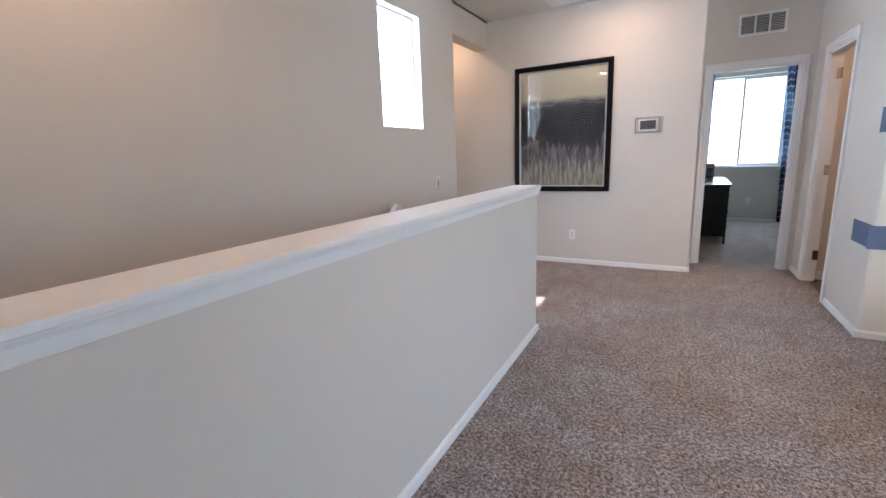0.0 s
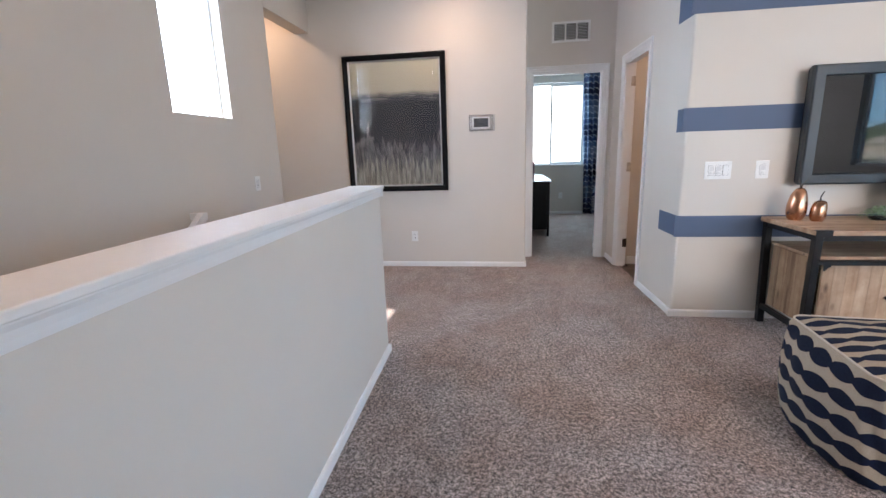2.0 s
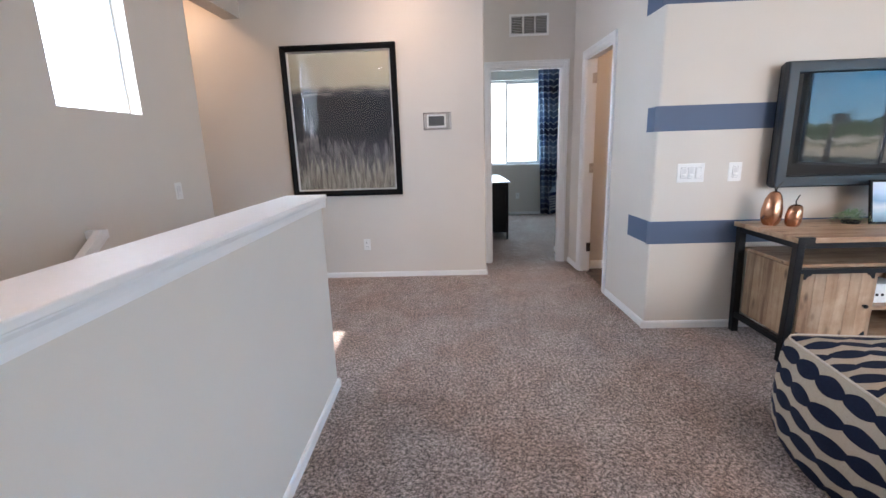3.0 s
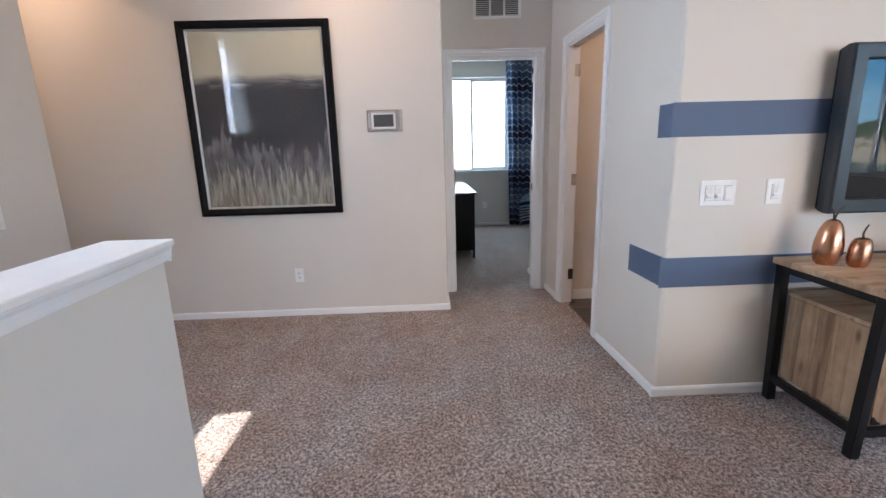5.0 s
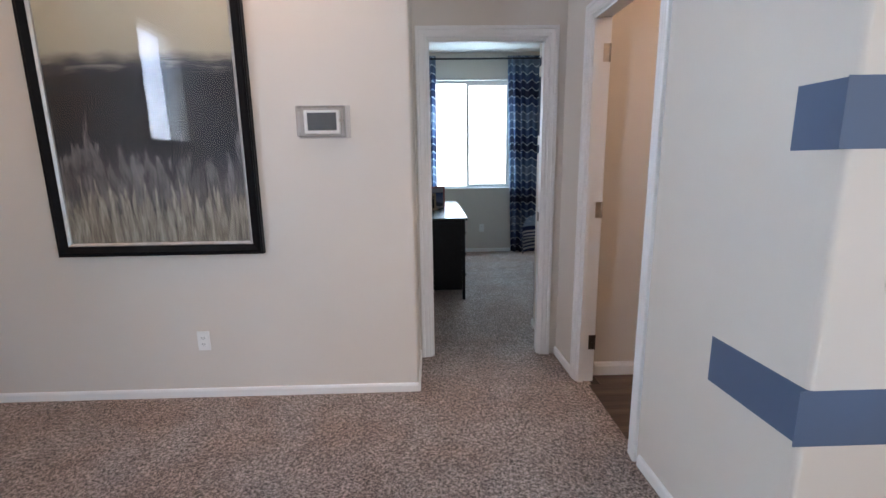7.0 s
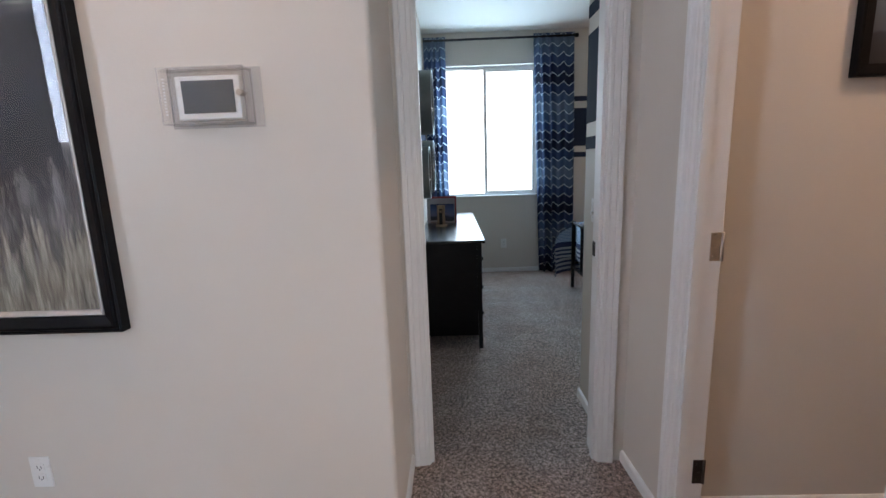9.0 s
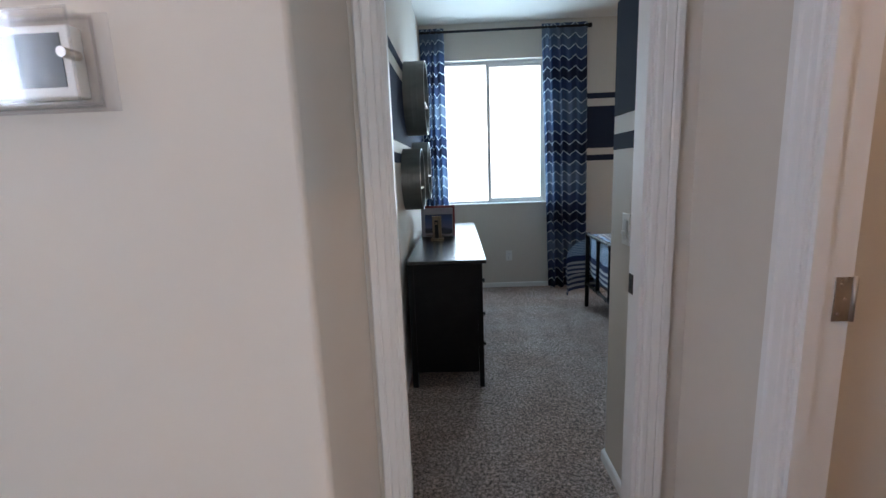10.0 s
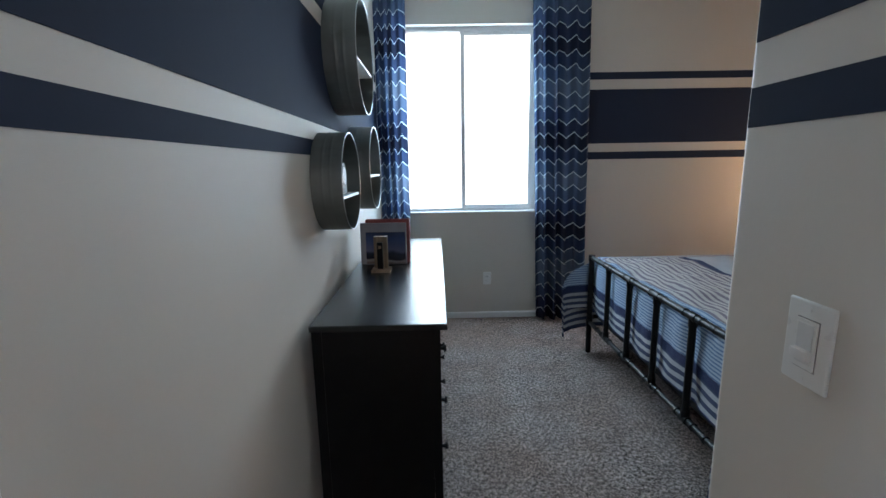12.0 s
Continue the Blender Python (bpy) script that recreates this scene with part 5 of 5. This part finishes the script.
curtain("blue and white chevron curtain with soft folds from floor to rod", 0.276, 0.522, 4, 3)
curtain("blue and white chevron curtain with soft folds from floor to rod", 1.500, 1.952, 5, 5, 0.060)
rod = thing("curtain_rod", "black metal curtain rod over the window", "curtain rod")
bm = bmesh.new()
tube(bm, (0.275, ROD_Y, ROD_Z), (1.955, ROD_Y, ROD_Z), 0.0125, 16)
part("pole", bm, IRON, rod, smooth=True)
bm = bmesh.new()
tube(bm, (1.9555, ROD_Y, ROD_Z), (1.995, ROD_Y, ROD_Z), 0.022, 16)
part("finial", bm, IRON, rod, "black cylindrical finial", smooth=True)
for x in (0.31, 1.938):
    bm = bmesh.new()
    tube(bm, (x, YW - 0.004, ROD_Z - 0.012), (x, ROD_Y, ROD_Z - 0.012), 0.006, 10)
    tube(bm, (x, YW, ROD_Z - 0.012), (x, YW - 0.006, ROD_Z - 0.012), 0.024, 16)
    part("bracket", bm, IRON, rod, "black rod bracket", smooth=True)

# bed: the footboard runs along y
bed = thing("bed", "queen bed with a black pipe footboard and striped coverlet", "bed")
FX, FB0, FB1, RAIL = 1.80, 7.015, 8.545, 0.688


def pipe(name, a, b, r, collars=(), label=""):
    bm = bmesh.new()
    tube(bm, a, b, r, 14)
    a, b = Vector(a), Vector(b)
    for c, half, rr in collars:
        p, d = a + (b - a) * c, (b - a).normalized()
        tube(bm, p - d * half, p + d * half, rr, 14)
    return part(name, bm, IRON, bed, label, smooth=True)


bars = [FB0 + (FB1 - FB0) * i / 5 for i in range(6)]
L_ = FB1 - FB0
cols = [((y - FB0) / L_, 0.024, 0.019) for y in bars[1:-1]] + [((y - FB0 + o) / L_, 0.006, 0.0185) for y in bars[1:-1] for o in (-0.062, 0.062)] + [(0.5 / 5, 0.006, 0.0175), (4.5 / 5, 0.006, 0.0175)]
pipe("top_rail", (FX, FB0, RAIL), (FX, FB1, RAIL), 0.0155, cols, "black pipe rail with fittings")
pipe("bottom_rail", (FX, FB0, 0.225), (FX, FB1, 0.225), 0.0135, cols, "black pipe rail with fittings")
for y in (FB0, FB1):
    pipe("post", (FX, y, 0.0), (FX, y, RAIL + 0.018), 0.0185, [(0.97, 0.02, 0.022), (0.315, 0.022, 0.0225)], "black pipe corner post")
for y in bars[1:-1]:
    pipe("spindle", (FX, y, 0.225), (FX, y, RAIL), 0.0155, [(0.05, 0.018, 0.019), (0.95, 0.018, 0.019)], "black pipe spindle")
for y in (FB0 + 0.02, FB1 - 0.02):
    pipe("side_rail", (FX + 0.018, y, 0.27), (3.86, y, 0.27), 0.014)
    pipe("head_post", (3.88, y, 0.0), (3.88, y, 1.15), 0.0185)
pipe("head_rail", (3.88, FB0 + 0.02, 1.14), (3.88, FB1 - 0.02, 1.14), 0.0155)
slab("slat_deck", [(FX + 0.05, 3.86, FB0 + 0.035, FB1 - 0.035, 0.255, 0.285)], IRON, bed)
mt = thing("mattress", "thick white mattress under the striped coverlet", "mattress")
soft_box("core", (FX + 0.045, 3.85, FB0 + 0.03, FB1 - 0.03, 0.2855, 0.655), plain("white_ticking", (0.7, 0.7, 0.7), 0.8), mt, r=0.04, segments=4)


def coverlet_material():
    """Ticking stripes; u is measured from the foot fold up the bed (below 0: hanging), v across."""
    n = Nodes("striped_coverlet_fabric")
    uv = n.add("ShaderNodeUVMap")
    uv.uv_map = "cloth"
    u, v, _ = n.split(uv.outputs[0])
    fine = n.math("GREATER_THAN", n.math("FRACT", n.math("DIVIDE", u, 0.016)), 0.62)
    pale, line = (0.44, 0.56, 0.70), (0.13, 0.22, 0.40)
    hang = n.mix(fine, pale, line)
    broad = n.math("GREATER_THAN", n.math("FRACT", n.math("DIVIDE", u, 0.045)), 0.5)
    hem = n.mix(broad, (0.055, 0.075, 0.15), (0.52, 0.54, 0.58))
    warm = n.mix(n.math("GREATER_THAN", n.math("FRACT", n.math("DIVIDE", u, 0.036)), 0.55), (0.60, 0.58, 0.56), (0.25, 0.22, 0.27))

    def below(x):
        return n.math("LESS_THAN", u, x)

    col = n.mix(below(0.95), (0.50, 0.56, 0.63), n.mix(below(0.90), (0.03, 0.05, 0.13), (0.50, 0.56, 0.62)))
    col = n.mix(below(0.58), col, (0.03, 0.05, 0.13))
    col = n.mix(below(0.54), col, warm)
    col = n.mix(below(0.02), col, hang)
    col = n.mix(below(-0.215), col, (0.018, 0.032, 0.105))
    col = n.mix(below(-0.262), col, hem)
    weave = n.noise(300, 2)
    col = n.mix(0.5, col, n.mix(1.0, col, n.ramp(weave, [(0.3, (0.6,) * 3), (0.7, (1,) * 3)]), "MULTIPLY"))
    n.color(col).rough(0.85)
    quilt = n.math("ABSOLUTE", n.math("SINE", n.math("MULTIPLY", v, math.pi / 0.05)))
    n.bump(n.math("ADD", n.math("MULTIPLY", quilt, 0.4), n.math("ADD", weave, n.noise(11, 3))), 0.45, 0.006)
    return n.mat


cv = thing("coverlet", "rumpled blue and white striped coverlet draped over the bed", "bedding")
bm = bmesh.new()
uvl = bm.loops.layers.uv.new("cloth")
A0, A1, B0, B1 = -0.385, 2.0, -0.54, (FB1 - FB0 - 0.05) + 0.54
na, nb = 96, 110
WID = FB1 - FB0 - 0.05
grid = []
for i in range(na + 1):
    a = A0 + (A1 - A0) * i / na
    row = []
    for j in range(nb + 1):
        b = B0 + (B1 - B0) * j / nb
        da, db = max(-a, 0), max(-b, b - WID, 0)
        side = -1 if b < 0 else 1
        e = min(da, db)
        r = 0.035
        x = FX + 0.040 + max(a, 0) - min(da, r) * 0.35
        y = FB0 + 0.025 + min(max(b, 0), WID) + side * min(db, r) * 0.5
        drop = max(da, db) - 0.25 * min(max(da, db), r)
        z = 0.692 - drop
        if db > 0:
            off = 0.03 + 0.095 * math.sin(min(db, 0.42) / 0.42 * 2.4)
            y += side * (off + 0.018 * math.sin(a * 13 + 1) * min(db / 0.2, 1))
        if e > 0:
            # the corner hangs as one full fold
            k = min(e / 0.25, 1.0)
            x -= (0.21 if side > 0 else 0.12) * math.sin(k * 1.9) * min(db / 0.1, 1)
            y -= side * 0.05 * k
            z -= 0.22 * e * k
            z = max(z, 0.125 + 0.03 * math.sin(da * 20))
        # soft swelling between the spindles
        if da > 0 and db == 0:
            ph = (b + 0.025) / (FB1 - FB0) * 5
            x += -0.020 * abs(math.sin(math.pi * ph)) * min(da / 0.08, 1) + 0.008 * noise.noise(Vector((b * 14, a * 14, 1.0)))
        nz_ = noise.noise(Vector((a * 4.5, b * 4.5, 0.3)))
        if da == 0 and db == 0:
            z += 0.020 * nz_ + 0.014 * noise.noise(Vector((a * 16, b * 9, 2.0)))
        else:
            z += 0.012 * noise.noise(Vector((b * 5, a * 2, 7.0))) * min(max(da, db) / 0.2, 1)
        row.append(bm.verts.new((x, y, z)))
    grid.append(row)
for i in range(na):
    for j in range(nb):
        f = bm.faces.new((grid[i][j], grid[i + 1][j], grid[i + 1][j + 1], grid[i][j + 1]))
        for lp, (p, q) in zip(f.loops, ((i, j), (i + 1, j), (i + 1, j + 1), (i, j + 1))):
            a, b = A0 + (A1 - A0) * p / na, B0 + (B1 - B0) * q / nb
            db = max(-b, b - WID, 0)
            lp[uvl].uv = ((min(a, -db) if db > 0 else a), b)
hem_lines = [[v.co.copy() for v in grid[0]], [row[0].co.copy() for row in grid], [row[-1].co.copy() for row in grid]]
part("cloth", bm, coverlet_material(), cv, smooth=True)
NAVYCLOTH = plain("navy_binding", (0.018, 0.030, 0.090), 0.85, grain=0.2, scale=200)
for line in hem_lines:
    bm = bmesh.new()
    for a, b in zip(line[::2], line[2::2]):
        tube(bm, a, b, 0.004, 6)
    part("hem", bm, NAVYCLOTH, cv, "narrow navy bound hem", smooth=True)


# ---- outdoors ----
def glow(name, col, strength):
    m = bpy.data.materials.new(name)
    m.use_nodes = True
    t = m.node_tree
    t.nodes.remove(t.nodes["Principled BSDF"])
    e = t.nodes.new("ShaderNodeEmission")
    e.inputs[0].default_value, e.inputs[1].default_value = (*col, 1), strength
    t.links.new(e.outputs[0], t.nodes["Material Output"].inputs[0])
    return m


def sheet(name, corners, material, label):
    bm = bmesh.new()
    bm.faces.new([bm.verts.new(c) for c in corners])
    return tagged(part(name, bm, material), label=label, kind="structure")


sheet("ground", [(-3000, -3000, FOOT - 0.02), (3000, -3000, FOOT - 0.02), (3000, 3000, FOOT - 0.02), (-3000, 3000, FOOT - 0.02)], plain("dry_lawn", (0.42, 0.39, 0.31), 0.95, grain=0.3, scale=0.5), "dry pale green lawn around the house")
sheet("backdrop", [(-16, 30, -3), (18, 30, -3), (18, 30, 18), (-16, 30, 18)], glow("bright_haze", (0.93, 0.97, 1.0), 1.5), "bright white hazy sky beyond the bedroom window")
sheet("backdrop", [(-60, -22, -3), (-60, 34, -3), (-60, 34, 40), (-60, -22, 40)], glow("bright_blue_haze", (0.38, 0.74, 1.0), 4.5), "bright pale blue sky beyond the stair window")


def far_view_material():
    """A suburb seen from upstairs: lawn, road, roofs, a line of trees, blue sky with thin cloud."""
    n = Nodes("distant_suburb")
    _, y, z = n.split()
    big, fine = n.noise(0.06, 5), n.noise(0.35, 5, rough=0.65)
    zz = n.math("ADD", z, n.math("MULTIPLY", n.math("SUBTRACT", fine, 0.5), 5.0))
    zz = n.math("ADD", zz, n.math("MULTIPLY", n.math("SUBTRACT", big, 0.5), 2.0))
    land = n.ramp(n.math("DIVIDE", n.math("ADD", zz, 25.0), 40.0), [(0.50, (0.40, 0.42, 0.30)), (0.56, (0.42, 0.40, 0.36)), (0.60, (0.50, 0.42, 0.33)), (0.615, (0.10, 0.13, 0.07)), (0.63, (0.55, 0.50, 0.46)), (0.65, (0.06, 0.10, 0.045)), (0.72, (0.04, 0.08, 0.04))])
    sky_col = n.ramp(n.math("DIVIDE", z, 45.0), [(0.0, (0.30, 0.60, 0.82)), (0.3, (0.13, 0.43, 0.78)), (1.0, (0.06, 0.30, 0.65))])
    cloud = n.ramp(n.noise(1.0, 4, n.mapped((0.1, 0.03, 0.12))), [(0.5, (0, 0, 0)), (0.75, (0.6,) * 3)])
    sky_col = n.mix(cloud, sky_col, (0.6, 0.72, 0.78))
    edge = n.math("GREATER_THAN", n.math("ADD", z, n.math("MULTIPLY", n.math("SUBTRACT", fine, 0.5), 6.0)), 3.9)
    col = n.mix(edge, land, sky_col)
    e = n.add("ShaderNodeEmission", Strength=5.0)
    n.link(col, e.inputs["Color"])
    n.link(e.outputs[0], n.tree.nodes["Material Output"].inputs["Surface"])
    return n.mat


sheet("backdrop", [(75, -130, -30), (75, 60, -30), (75, 60, 60), (75, -130, 60)], far_view_material(), "distant suburb with trees under a blue sky")

# a palm that leans in the wind beyond the loft's window
BARK = plain("palm_bark", (0.16, 0.12, 0.09), 0.9, grain=0.35, scale=8)
FROND = plain("palm_frond_green", (0.07, 0.10, 0.045), 0.7, grain=0.3, scale=10)
palm = thing("palm_tree", "tall leaning palm with a ragged crown on the lawn", "tree", (60.0, -69.7, FOOT - 0.02))
bm = bmesh.new()
last = Vector((0, 0, 0))
for i in range(10):
    f = (i + 1) / 10
    nxt = Vector((0.3 * f, 0.9 * f * f, 7.2 * f))
    tube(bm, last, nxt, 0.42 - 0.10 * (i / 10), 10, 0.42 - 0.10 * f)
    last = nxt
part("trunk", bm, BARK, palm, smooth=True)
rnd = random.Random(8)
bm = bmesh.new()
for i in range(46):
    a, el = rnd.uniform(0, 2 * math.pi), rnd.uniform(-0.5, 1.0)
    d = Vector((math.cos(a) * math.cos(el), math.sin(a) * math.cos(el) + 0.75, math.sin(el) + 0.1)).normalized()
    side = d.cross(Vector((0, 0, 1))).normalized()
    p, L = last.copy(), rnd.uniform(1.6, 3.0)
    for k in range(9):
        q = p + d * L / 9
        d = (d + Vector((0, 0.02, -0.14))).normalized()
        for s in (-1, 1):
            w = 0.55 * math.sin(math.pi * (k + 1) / 10)
            for o in (0.0, 0.5):
                b0 = p.lerp(q, o)
                bm.faces.new([bm.verts.new(c) for c in (b0, b0 + (q - p) * 0.35, b0 + side * s * w + (q - p) * 0.9 - Vector((0, 0, 0.12)))])
        p = q
part("crown", bm, FROND, palm)
